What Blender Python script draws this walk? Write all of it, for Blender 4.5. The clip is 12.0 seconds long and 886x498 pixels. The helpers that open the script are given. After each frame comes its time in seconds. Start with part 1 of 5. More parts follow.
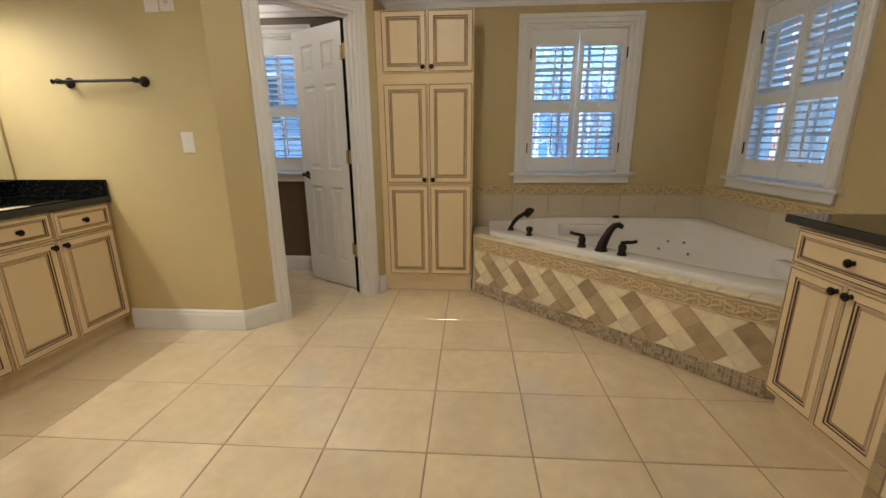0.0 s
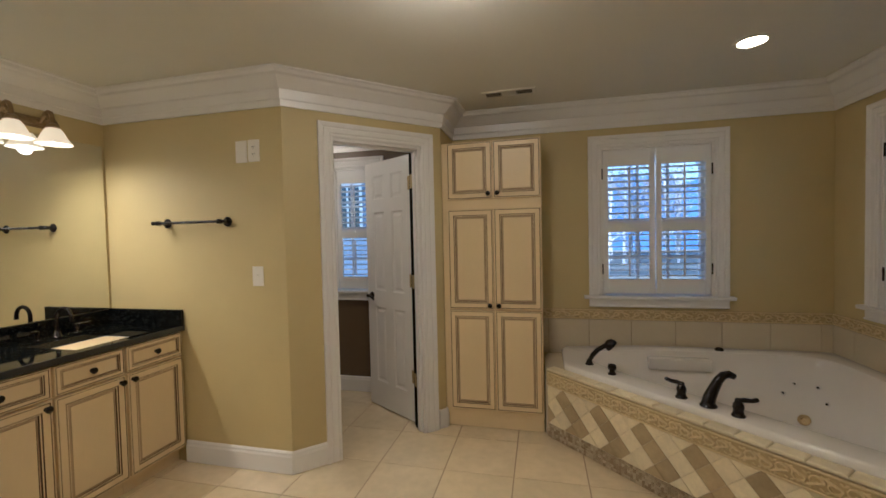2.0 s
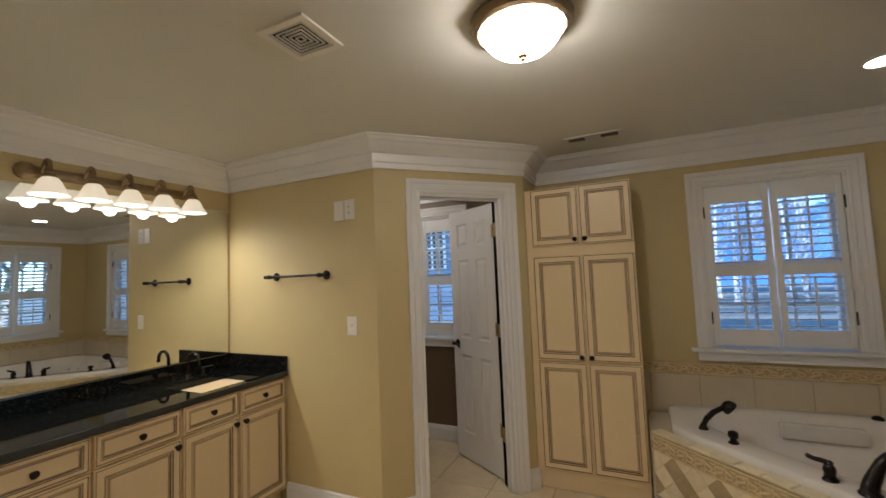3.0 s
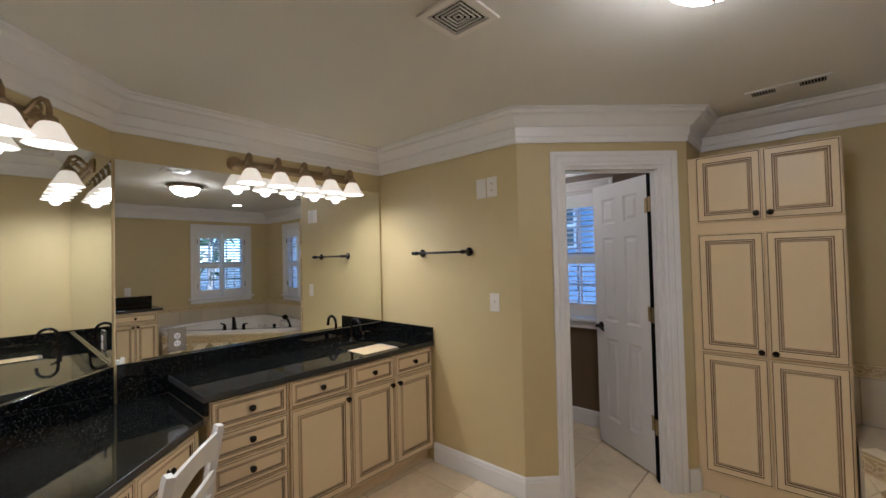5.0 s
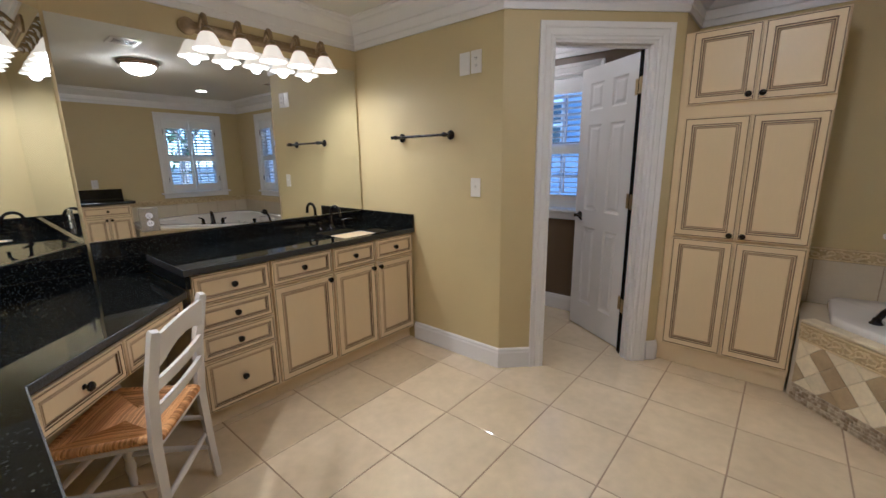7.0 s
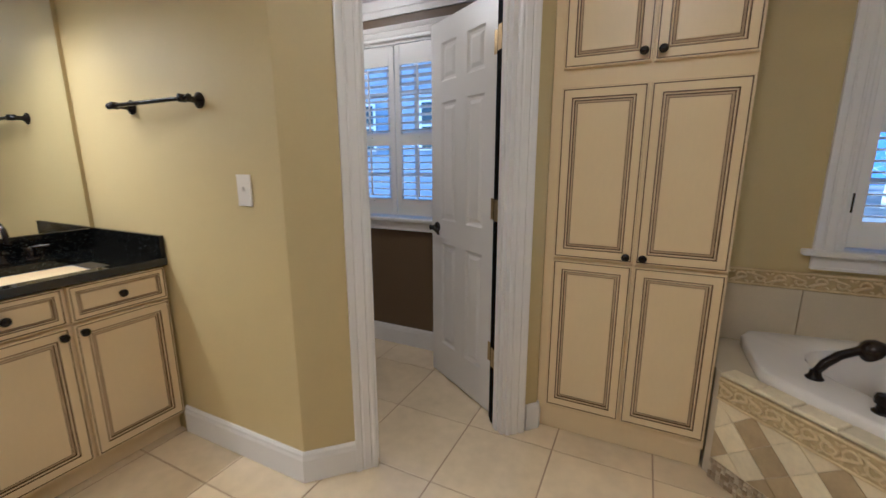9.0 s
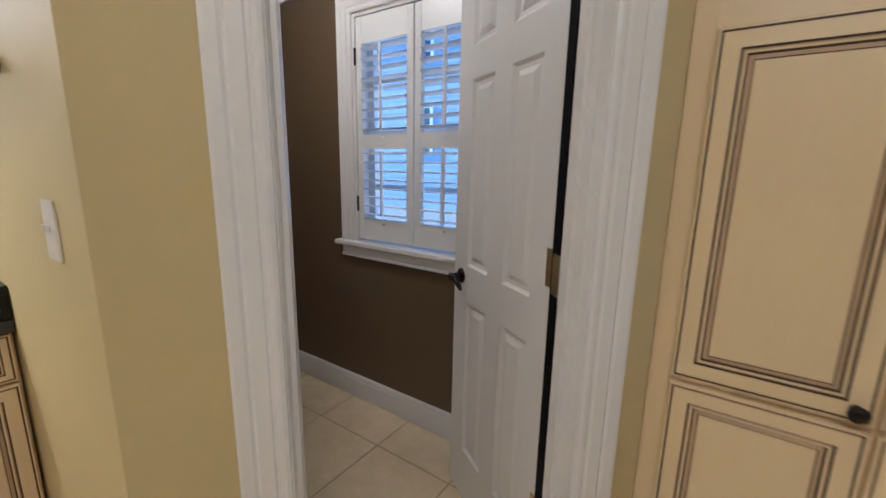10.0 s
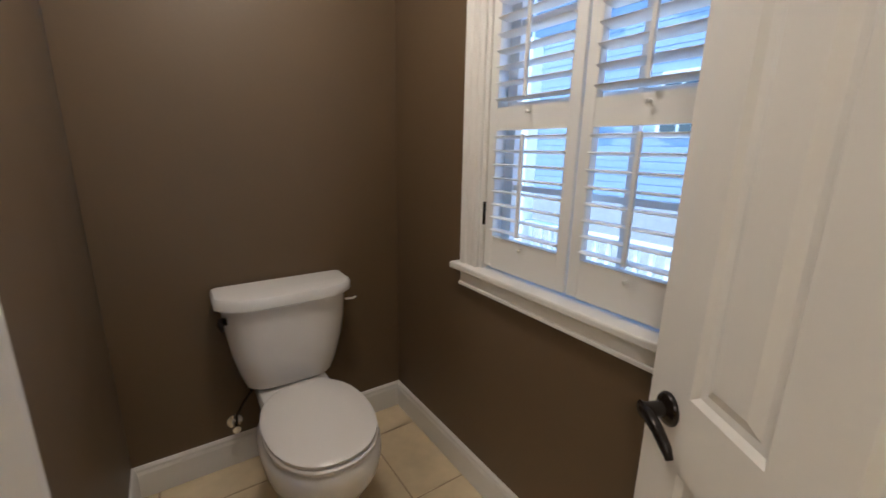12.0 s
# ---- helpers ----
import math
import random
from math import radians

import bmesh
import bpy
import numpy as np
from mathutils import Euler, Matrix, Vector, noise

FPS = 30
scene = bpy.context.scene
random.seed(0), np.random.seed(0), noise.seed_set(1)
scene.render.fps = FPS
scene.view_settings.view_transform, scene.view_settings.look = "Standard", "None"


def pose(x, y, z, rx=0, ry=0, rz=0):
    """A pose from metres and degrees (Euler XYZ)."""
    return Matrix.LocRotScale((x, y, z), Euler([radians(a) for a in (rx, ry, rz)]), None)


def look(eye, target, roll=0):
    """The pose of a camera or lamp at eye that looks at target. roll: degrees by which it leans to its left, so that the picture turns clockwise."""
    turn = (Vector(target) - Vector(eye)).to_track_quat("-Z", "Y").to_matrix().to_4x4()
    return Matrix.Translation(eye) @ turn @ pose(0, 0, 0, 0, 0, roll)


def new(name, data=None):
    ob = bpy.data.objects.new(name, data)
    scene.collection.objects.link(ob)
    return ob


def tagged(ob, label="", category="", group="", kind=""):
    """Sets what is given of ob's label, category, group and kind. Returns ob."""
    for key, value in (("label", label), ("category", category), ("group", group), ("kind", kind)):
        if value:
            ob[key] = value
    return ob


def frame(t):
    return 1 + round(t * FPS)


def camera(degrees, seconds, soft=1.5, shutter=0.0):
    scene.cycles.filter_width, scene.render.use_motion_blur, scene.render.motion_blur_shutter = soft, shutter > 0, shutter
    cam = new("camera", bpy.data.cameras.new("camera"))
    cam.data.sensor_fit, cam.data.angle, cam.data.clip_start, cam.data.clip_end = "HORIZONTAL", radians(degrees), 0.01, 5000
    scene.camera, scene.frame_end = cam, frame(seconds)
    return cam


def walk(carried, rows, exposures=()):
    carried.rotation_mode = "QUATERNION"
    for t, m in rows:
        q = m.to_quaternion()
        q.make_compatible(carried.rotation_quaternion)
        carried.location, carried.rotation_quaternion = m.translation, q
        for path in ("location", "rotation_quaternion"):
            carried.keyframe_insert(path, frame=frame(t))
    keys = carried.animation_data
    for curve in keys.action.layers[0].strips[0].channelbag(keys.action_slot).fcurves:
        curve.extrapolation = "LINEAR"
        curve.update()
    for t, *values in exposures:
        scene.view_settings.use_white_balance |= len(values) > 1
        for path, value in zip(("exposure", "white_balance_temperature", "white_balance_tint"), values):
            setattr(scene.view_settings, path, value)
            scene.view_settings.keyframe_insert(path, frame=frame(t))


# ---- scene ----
cam = camera(94.8, 12.0, shutter=0.22)
# seconds, stops, kelvin, tint
EXPOSURES = [(0.0, 2.58, 4620, 8), (1.5, 2.29, 4600, 10), (3.5, 2.12, 4500, 11), (5.5, 2.30, 4150, 15), (7.5, 2.42, 4130, 15), (9.5, 2.52, 4250, 12), (10.4, 2.68, 4250, 13), (11.0, 2.82, 4400, 11), (11.6, 2.95, 4500, 12), (12.0, 3.00, 4650, 11)]
PATH = [
    (0, (0.055, 0.021, 1.189), (-0.074, 1.951, 0.678), -0.4),
    (0.5, (0.043, 0.164, 1.202), (-0.161, 2.101, 0.746), -0.4),
    (1, (0.036, 0.227, 1.246), (-0.226, 2.175, 0.876), -0.5),
    (1.5, (0.046, 0.257, 1.315), (-0.296, 2.214, 1.082), -0.8),
    (2, (0.065, 0.262, 1.41), (-0.401, 2.206, 1.346), -1.3),
    (2.5, (0.065, 0.247, 1.475), (-0.542, 2.151, 1.53), -1.8),
    (3, (0.057, 0.251, 1.484), (-0.782, 2.061, 1.619), -2.3),
    (3.5, (0.019, 0.231, 1.495), (-1.024, 1.928, 1.672), -2.3),
    (3.7, (0.02, 0.22, 1.507), (-1.101, 1.866, 1.685), -2.3),
    (5.3, (-0.061, 0.204, 1.478), (-1.428, 1.663, 1.465), -1.3),
    (5.5, (-0.06, 0.211, 1.469), (-1.434, 1.663, 1.4), -1.2),
    (6, (-0.062, 0.222, 1.423), (-1.434, 1.662, 1.213), -0.9),
    (6.5, (-0.055, 0.229, 1.377), (-1.396, 1.676, 1.046), -0.8),
    (7, (-0.054, 0.232, 1.358), (-1.316, 1.726, 0.938), -0.7),
    (7.5, (-0.039, 0.287, 1.338), (-1.165, 1.875, 0.879), -0.6),
    (7.7, (-0.035, 0.367, 1.326), (-1.112, 1.986, 0.858), -0.7),
    (9.3, (-0.337, 1.588, 1.291), (-1.187, 3.354, 0.891), -0.0),
    (9.5, (-0.401, 1.76, 1.319), (-1.277, 3.514, 0.928), 0.4),
    (10, (-0.536, 2.17, 1.328), (-1.642, 3.788, 0.931), 1.1),
    (10.5, (-0.726, 2.480, 1.324), (-2.123, 3.85, 0.907), 2.1),
    (11, (-0.927, 2.664, 1.348), (-2.551, 3.721, 0.852), 2.0),
    (11.2, (-0.965, 2.706, 1.34), (-2.659, 3.64, 0.832), 1.3),
    (11.5, (-1.016, 2.747, 1.363), (-2.758, 3.568, 0.823), 0.4),
    (12, (-1.031, 2.775, 1.348), (-2.636, 3.868, 0.869), 1.0),
]
walk(cam, [(t, look(eye, target, roll)) for t, eye, target, roll in PATH], EXPOSURES)

# ---------------------------------------------------------------- world and light
world = bpy.data.worlds.new("sky")
scene.world = world
world.use_nodes = True
wn = world.node_tree.nodes
sky = wn.new("ShaderNodeTexSky")
sky.sky_type = "NISHITA"
sky.sun_disc = False
sky.sun_elevation = radians(22)
sky.sun_rotation = radians(264)
sky.dust_density, sky.ozone_density = 0.3, 3.0
wn["Background"].inputs["Strength"].default_value = 0.085
world.node_tree.links.new(sky.outputs["Color"], wn["Background"].inputs["Color"])

sun = new("sun", bpy.data.lights.new("sun", "SUN"))
sun.data.energy, sun.data.angle, sun.data.color = 2.2, radians(0.6), (1.0, 0.93, 0.82)
sun.matrix_world = look((-9.2, -0.9, 3.8), (0, 0, 0))

WARM = (1.0, 0.75, 0.48)
VANITY_WATTS = 1.9


def bulb_light(at, power, radius=0.04, colour=WARM):
    """Light that leaves the open mouth of a bell shade, downwards."""
    ob = new("bulb_light", bpy.data.lights.new("bulb_light", "SPOT"))
    ob.data.energy, ob.data.shadow_soft_size, ob.data.color = power, radius, colour
    ob.data.spot_size, ob.data.spot_blend = radians(176), 1.0
    ob.location = at
    return ob


# ---------------------------------------------------------------- materials
MATS = {}


def mat(name, col, rough=0.5, metal=0.0, var=0.1, scale=6.0, fine=0.05, fscale=90.0, bump=0.0, bscale=150.0, coat=0.0, spec=0.5, rand=0.0, rvar=0.1, stretch=(1, 1, 1)):
    m = bpy.data.materials.new(name)
    m.use_nodes = True
    nt = m.node_tree
    nd, ln = nt.nodes, nt.links
    b = nd["Principled BSDF"]
    b.inputs["Metallic"].default_value = metal
    b.inputs["Coat Weight"].default_value = coat
    b.inputs["Coat Roughness"].default_value = 0.08
    b.inputs["Specular IOR Level"].default_value = spec
    tc = nd.new("ShaderNodeTexCoord")
    mp = nd.new("ShaderNodeMapping")
    mp.inputs["Scale"].default_value = stretch
    if rand:
        oi = nd.new("ShaderNodeObjectInfo")
        far = nd.new("ShaderNodeMath")
        far.operation = "MULTIPLY"
        far.inputs[1].default_value = 60.0
        ln.new(oi.outputs["Random"], far.inputs[0])
        shift = nd.new("ShaderNodeVectorMath")
        ln.new(tc.outputs["Object"], shift.inputs[0])
        ln.new(far.outputs[0], shift.inputs[1])
        ln.new(shift.outputs["Vector"], mp.inputs["Vector"])
    else:
        ln.new(tc.outputs["Object"], mp.inputs["Vector"])
    n1 = nd.new("ShaderNodeTexNoise")
    n1.inputs["Scale"].default_value, n1.inputs["Detail"].default_value = scale, 5
    n2 = nd.new("ShaderNodeTexNoise")
    n2.inputs["Scale"].default_value, n2.inputs["Detail"].default_value = fscale, 3
    ln.new(mp.outputs["Vector"], n1.inputs["Vector"])
    ln.new(mp.outputs["Vector"], n2.inputs["Vector"])
    a = nd.new("ShaderNodeMath")
    a.operation = "MULTIPLY_ADD"
    ln.new(n1.outputs["Fac"], a.inputs[0])
    a.inputs[1].default_value, a.inputs[2].default_value = 2 * var, 1 - var
    c = nd.new("ShaderNodeMath")
    c.operation = "MULTIPLY_ADD"
    ln.new(n2.outputs["Fac"], c.inputs[0])
    c.inputs[1].default_value, c.inputs[2].default_value = 2 * fine, -fine
    s = nd.new("ShaderNodeMath")
    s.operation = "ADD"
    ln.new(a.outputs[0], s.inputs[0])
    ln.new(c.outputs[0], s.inputs[1])
    last = s
    if rand:
        r = nd.new("ShaderNodeMath")
        r.operation = "MULTIPLY_ADD"
        ln.new(oi.outputs["Random"], r.inputs[0])
        r.inputs[1].default_value, r.inputs[2].default_value = 2 * rand, 1 - rand
        q = nd.new("ShaderNodeMath")
        q.operation = "MULTIPLY"
        ln.new(r.outputs[0], q.inputs[0])
        ln.new(s.outputs[0], q.inputs[1])
        last = q
    v = nd.new("ShaderNodeVectorMath")
    v.operation = "SCALE"
    v.inputs[0].default_value = col
    ln.new(last.outputs[0], v.inputs["Scale"])
    ln.new(v.outputs["Vector"], b.inputs["Base Color"])
    rr = nd.new("ShaderNodeMath")
    rr.operation = "MULTIPLY_ADD"
    ln.new(n1.outputs["Fac"], rr.inputs[0])
    rr.inputs[1].default_value, rr.inputs[2].default_value = 2 * rvar * rough, rough * (1 - rvar)
    ln.new(rr.outputs[0], b.inputs["Roughness"])
    if bump:
        n3 = nd.new("ShaderNodeTexNoise")
        n3.inputs["Scale"].default_value, n3.inputs["Detail"].default_value = bscale, 4
        ln.new(mp.outputs["Vector"], n3.inputs["Vector"])
        bp = nd.new("ShaderNodeBump")
        bp.inputs["Strength"].default_value, bp.inputs["Distance"].default_value = bump, 0.002
        ln.new(n3.outputs["Fac"], bp.inputs["Height"])
        ln.new(bp.outputs["Normal"], b.inputs["Normal"])
    MATS[name] = m
    return m


def shader(m):
    return m.node_tree.nodes["Principled BSDF"]


def glow(name, col, strength, under=(0.9, 0.88, 0.82)):
    m = mat(name, under, 0.35, var=0.03)
    b = shader(m)
    b.inputs["Emission Color"].default_value = (*col, 1)
    b.inputs["Emission Strength"].default_value = strength
    return m


PAINT = mat("tan_wall_paint", (0.57, 0.465, 0.212), 0.55, var=0.03, fine=0.02, bump=0.12, bscale=260)
BROWN = mat("brown_wall_paint", (0.138, 0.094, 0.049), 0.5, var=0.05, fine=0.03, bump=0.15, bscale=260)
CEIL = mat("ceiling_paint", (0.72, 0.70, 0.61), 0.8, var=0.02, fine=0.02, bump=0.1, bscale=200)
WHITE = mat("white_trim_paint", (0.80, 0.78, 0.74), 0.32, var=0.03, fine=0.015, bump=0.05, bscale=120)
SHUT = mat("shutter_paint", (0.82, 0.81, 0.78), 0.3, var=0.02, fine=0.01)
TILE = mat("floor_tile", (0.79, 0.655, 0.415), 0.065, var=0.15, scale=4.0, fine=0.12, fscale=17, bump=0.03, bscale=24, rand=0.04, rvar=0.4, spec=1.0, coat=0.9)
GROUT = mat("grout", (0.36, 0.26, 0.17), 0.9, var=0.15, scale=9, fine=0.1, bump=0.3)
CREAM = mat("cream_cabinet_paint", (0.79, 0.635, 0.355), 0.38, var=0.06, scale=3, fine=0.02, stretch=(1, 1, 0.25))
GLAZE = mat("brown_glaze", (0.095, 0.050, 0.022), 0.5, var=0.3, scale=14, fine=0.1)
HALFGLAZE = mat("thin_glaze", (0.54, 0.39, 0.215), 0.45, var=0.25, scale=10, fine=0.08)
BRONZE = mat("oil_rubbed_bronze", (0.018, 0.014, 0.012), 0.2, metal=0.45, var=0.25, scale=25, fine=0.1)
BRASS = mat("antique_brass", (0.50, 0.38, 0.18), 0.42, metal=0.95, var=0.2, scale=40, fine=0.1)
GOLDBRONZE = mat("aged_bronze", (0.30, 0.225, 0.12), 0.38, metal=0.85, var=0.35, scale=30, fine=0.2, bump=0.5, bscale=90)
ACRYLIC = mat("white_acrylic", (0.84, 0.80, 0.74), 0.12, var=0.02, fine=0.01, coat=0.4)
PORCELAIN = mat("white_porcelain", (0.84, 0.82, 0.79), 0.07, var=0.02, fine=0.01, coat=0.5)
SEATW = mat("toilet_seat_plastic", (0.83, 0.80, 0.77), 0.18, var=0.02, fine=0.01)
PLATE = mat("white_plastic", (0.80, 0.76, 0.68), 0.3, var=0.02, fine=0.01)
# near black: the shade of open gaps and slots put into the colour
DARK = mat("black_gap", (0.004, 0.004, 0.004), 0.8, var=0.1, spec=0.08)
STONEL = mat("light_travertine", (0.82, 0.72, 0.47), 0.45, var=0.2, scale=14, fine=0.10, fscale=70, bump=0.5, bscale=60, rand=0.10)
STONED = mat("tan_travertine", (0.45, 0.345, 0.175), 0.45, var=0.3, scale=14, fine=0.10, fscale=70, bump=0.5, bscale=60, rand=0.2)
BORDERBASE = mat("relief_ground", (0.50, 0.385, 0.18), 0.6, var=0.3, scale=30, fine=0.1)
BORDER = mat("relief_border", (0.68, 0.55, 0.28), 0.45, var=0.25, scale=30, fine=0.1)
MOSAIC = mat("mosaic_chip", (0.42, 0.33, 0.21), 0.4, var=0.12, scale=60, fine=0.1, rand=0.35)
WALLTILE = mat("surround_tile", (0.64, 0.56, 0.39), 0.22, var=0.08, scale=7, fine=0.03, rand=0.03)
CHAIRW = mat("chair_white_paint", (0.74, 0.70, 0.62), 0.4, var=0.06, scale=12, fine=0.03)
STEEL = mat("brushed_steel_plate", (0.62, 0.61, 0.58), 0.22, metal=0.9, var=0.05)
CHROME = mat("chrome", (0.8, 0.8, 0.8), 0.12, metal=1.0, var=0.03)
GRASS = mat("lawn", (0.26, 0.25, 0.20), 0.9, var=0.4, scale=1.5, fine=0.3, fscale=30)
# paler than the bark nearby: distance haze put into the colour
WOODS = mat("hazed_far_bark", (0.56, 0.55, 0.55), 0.9, var=0.25, scale=1.0)
BARK = mat("bark", (0.36, 0.32, 0.28), 0.9, var=0.3, scale=12, fine=0.2)
LEAF = mat("leaf", (0.05, 0.085, 0.025), 0.6, var=0.4, scale=8, fine=0.2)
BRICK = mat("red_brick", (0.28, 0.10, 0.065), 0.85, var=0.2, scale=8, fine=0.2, rand=0.2)
HALFGREY = mat("grey_vent_fin", (0.38, 0.35, 0.31), 0.5)
SIDING = mat("pale_siding", (0.30, 0.35, 0.42), 0.7, var=0.1)
ROOF = mat("roof_shingle", (0.22, 0.22, 0.23), 0.9, var=0.2)
DARKGLASS = mat("dark_window_glass", (0.03, 0.035, 0.04), 0.08, var=0.1)
MORTAR = mat("mortar", (0.42, 0.38, 0.33), 0.9, var=0.15)
MORTARBED = mat("tan_grout", (0.66, 0.56, 0.36), 0.9, var=0.15, scale=20)
DECKING = mat("porch_board", (0.62, 0.60, 0.55), 0.6, var=0.1, rand=0.06)
EDGE = mat("chiselled_granite_edge", (0.030, 0.030, 0.026), 0.32, var=0.5, scale=110, fine=0.3, bump=0.9, bscale=160)
SHADEGLASS = glow("frosted_glass_shade", (1.0, 0.66, 0.32), 0.155)
BULB = glow("lit_bulb", (1.0, 0.72, 0.42), 4.5)
BOWLGLASS = glow("frosted_glass_bowl", (1.0, 0.73, 0.44), 12.0)
WCBOWL = glow("frosted_glass_bowl_small", (1.0, 0.73, 0.44), 6.6)
LENS = glow("downlight_lens", (1.0, 0.73, 0.44), 2.4)

# black granite with pale flecks
GRANITE = mat("black_granite", (0.005, 0.0055, 0.0052), 0.04, var=0.35, scale=30, fine=0.2, spec=0.33)
g = GRANITE.node_tree
vor = g.nodes.new("ShaderNodeTexVoronoi")
vor.inputs["Scale"].default_value = 210
tcg = g.nodes.new("ShaderNodeTexCoord")
g.links.new(tcg.outputs["Object"], vor.inputs["Vector"])
sep = g.nodes.new("ShaderNodeSeparateColor")
g.links.new(vor.outputs["Color"], sep.inputs["Color"])
rmp = g.nodes.new("ShaderNodeValToRGB")
rmp.color_ramp.elements[0].position, rmp.color_ramp.elements[0].color = 0.86, (0, 0, 0, 1)
rmp.color_ramp.elements[1].position, rmp.color_ramp.elements[1].color = 1.0, (0.040, 0.043, 0.032, 1)
g.links.new(sep.outputs[0], rmp.inputs["Fac"])
addc = g.nodes.new("ShaderNodeVectorMath")
old = shader(GRANITE).inputs["Base Color"].links[0].from_socket
g.links.new(old, addc.inputs[0])
g.links.new(rmp.outputs["Color"], addc.inputs[1])
g.links.new(addc.outputs["Vector"], shader(GRANITE).inputs["Base Color"])

# mosaic chips differ one by one
gm = MOSAIC.node_tree
geo = gm.nodes.new("ShaderNodeNewGeometry")
ramp = gm.nodes.new("ShaderNodeValToRGB")
ramp.color_ramp.elements[0].color = (0.34, 0.25, 0.14, 1)
ramp.color_ramp.elements[1].color = (0.64, 0.55, 0.36, 1)
gm.links.new(geo.outputs["Random Per Island"], ramp.inputs["Fac"])
gm.links.new(ramp.outputs["Color"], shader(MOSAIC).inputs["Base Color"])

MIRROR = bpy.data.materials.new("mirror_silver")
MIRROR.use_nodes = True
shader(MIRROR).inputs["Base Color"].default_value = (0.86, 0.88, 0.86, 1)
shader(MIRROR).inputs["Metallic"].default_value = 1.0
shader(MIRROR).inputs["Roughness"].default_value = 0.012

GLASS = bpy.data.materials.new("window_glass")
GLASS.use_nodes = True
shader(GLASS).inputs["Base Color"].default_value = (0.97, 0.99, 1, 1)
shader(GLASS).inputs["Transmission Weight"].default_value = 1.0
shader(GLASS).inputs["Roughness"].default_value = 0.0
shader(GLASS).inputs["IOR"].default_value = 1.05

# woven rush: fine strands
RUSH = mat("woven_rush", (0.52, 0.29, 0.11), 0.6, var=0.25, scale=10, fine=0.3, fscale=60, bump=1.0, bscale=40, stretch=(1, 9, 1))
gr = RUSH.node_tree
rgeo = gr.nodes.new("ShaderNodeNewGeometry")
rramp = gr.nodes.new("ShaderNodeValToRGB")
rramp.color_ramp.elements[0].color = (0.42, 0.19, 0.045, 1)
rramp.color_ramp.elements[1].color = (0.92, 0.54, 0.17, 1)
gr.links.new(rgeo.outputs["Random Per Island"], rramp.inputs["Fac"])
gr.links.new(rramp.outputs["Color"], shader(RUSH).inputs["Base Color"])

# ---------------------------------------------------------------- mesh helpers


def mesh_ob(name, bm, material, smooth=False):
    me = bpy.data.meshes.new(name)
    bmesh.ops.recalc_face_normals(bm, faces=bm.faces)
    if smooth:
        for f in bm.faces:
            f.smooth = True
    bm.to_mesh(me)
    bm.free()
    for m in material if isinstance(material, (list, tuple)) else [material]:
        me.materials.append(m)
    if smooth:
        me.set_sharp_from_angle(angle=radians(40))
    return new(name, me)


def part(name, bm, material, parent=None, label="", smooth=False, at=None):
    ob = mesh_ob(name, bm, material, smooth)
    if at is not None:
        ob.matrix_basis = at
    if parent is not None:
        ob.parent = parent
    if label:
        ob["label"] = label
    return ob


def thing(name, m, label, category, group="", kind=""):
    ob = new(name)
    ob.matrix_basis = m
    ob.empty_display_size = 0.1
    return tagged(ob, label, category, group, kind)


def box(bm, x0, x1, y0, y1, z0, z1, bevel=0.0, mi=0):
    r = bmesh.ops.create_cube(bm, size=1.0, matrix=Matrix.Translation(((x0 + x1) / 2, (y0 + y1) / 2, (z0 + z1) / 2)) @ Matrix.Diagonal((x1 - x0, y1 - y0, z1 - z0, 1)))
    vs = r["verts"]
    fs = {f for v in vs for f in v.link_faces}
    for f in fs:
        f.material_index = mi
    if bevel:
        es = list({e for v in vs for e in v.link_edges})
        bmesh.ops.bevel(bm, geom=es, offset=bevel, segments=2, affect="EDGES", profile=0.5)
    return bm


def boxes(*args, bevel=0.0):
    bm = bmesh.new()
    for a in args:
        box(bm, *a[:6], bevel=bevel, mi=a[6] if len(a) > 6 else 0)
    return bm


def prism(points, z0, z1, bm=None, mi=0):
    """Upright prism over a plan polygon."""
    bm = bm or bmesh.new()
    lo = [bm.verts.new((x, y, z0)) for x, y in points]
    hi = [bm.verts.new((x, y, z1)) for x, y in points]
    fs = [bm.faces.new(lo[::-1]), bm.faces.new(hi)]
    n = len(points)
    for i in range(n):
        fs.append(bm.faces.new((lo[i], lo[(i + 1) % n], hi[(i + 1) % n], hi[i])))
    for f in fs:
        f.material_index = mi
    return bm


def lathe(profile, n=20, bm=None, m=None, mi=0, wave=None):
    """Turned solid from (radius, height) pairs."""
    bm = bm or bmesh.new()
    m = m or Matrix()
    rings = []
    for r, z in profile:
        ring = []
        for i in range(n):
            a = 2 * math.pi * i / n
            k = r * (wave(a, z) if wave else 1)
            ring.append(bm.verts.new(m @ Vector((k * math.cos(a), k * math.sin(a), z))))
        rings.append(ring)
    for p, q in zip(rings, rings[1:]):
        for i in range(n):
            bm.faces.new((p[i], p[(i + 1) % n], q[(i + 1) % n], q[i])).material_index = mi
    for ring, r in ((rings[0], profile[0][0]), (rings[-1], profile[-1][0])):
        if r > 1e-5:
            bm.faces.new(ring).material_index = mi
    bmesh.ops.remove_doubles(bm, verts=[v for ring in rings for v in ring], dist=1e-6)
    return bm


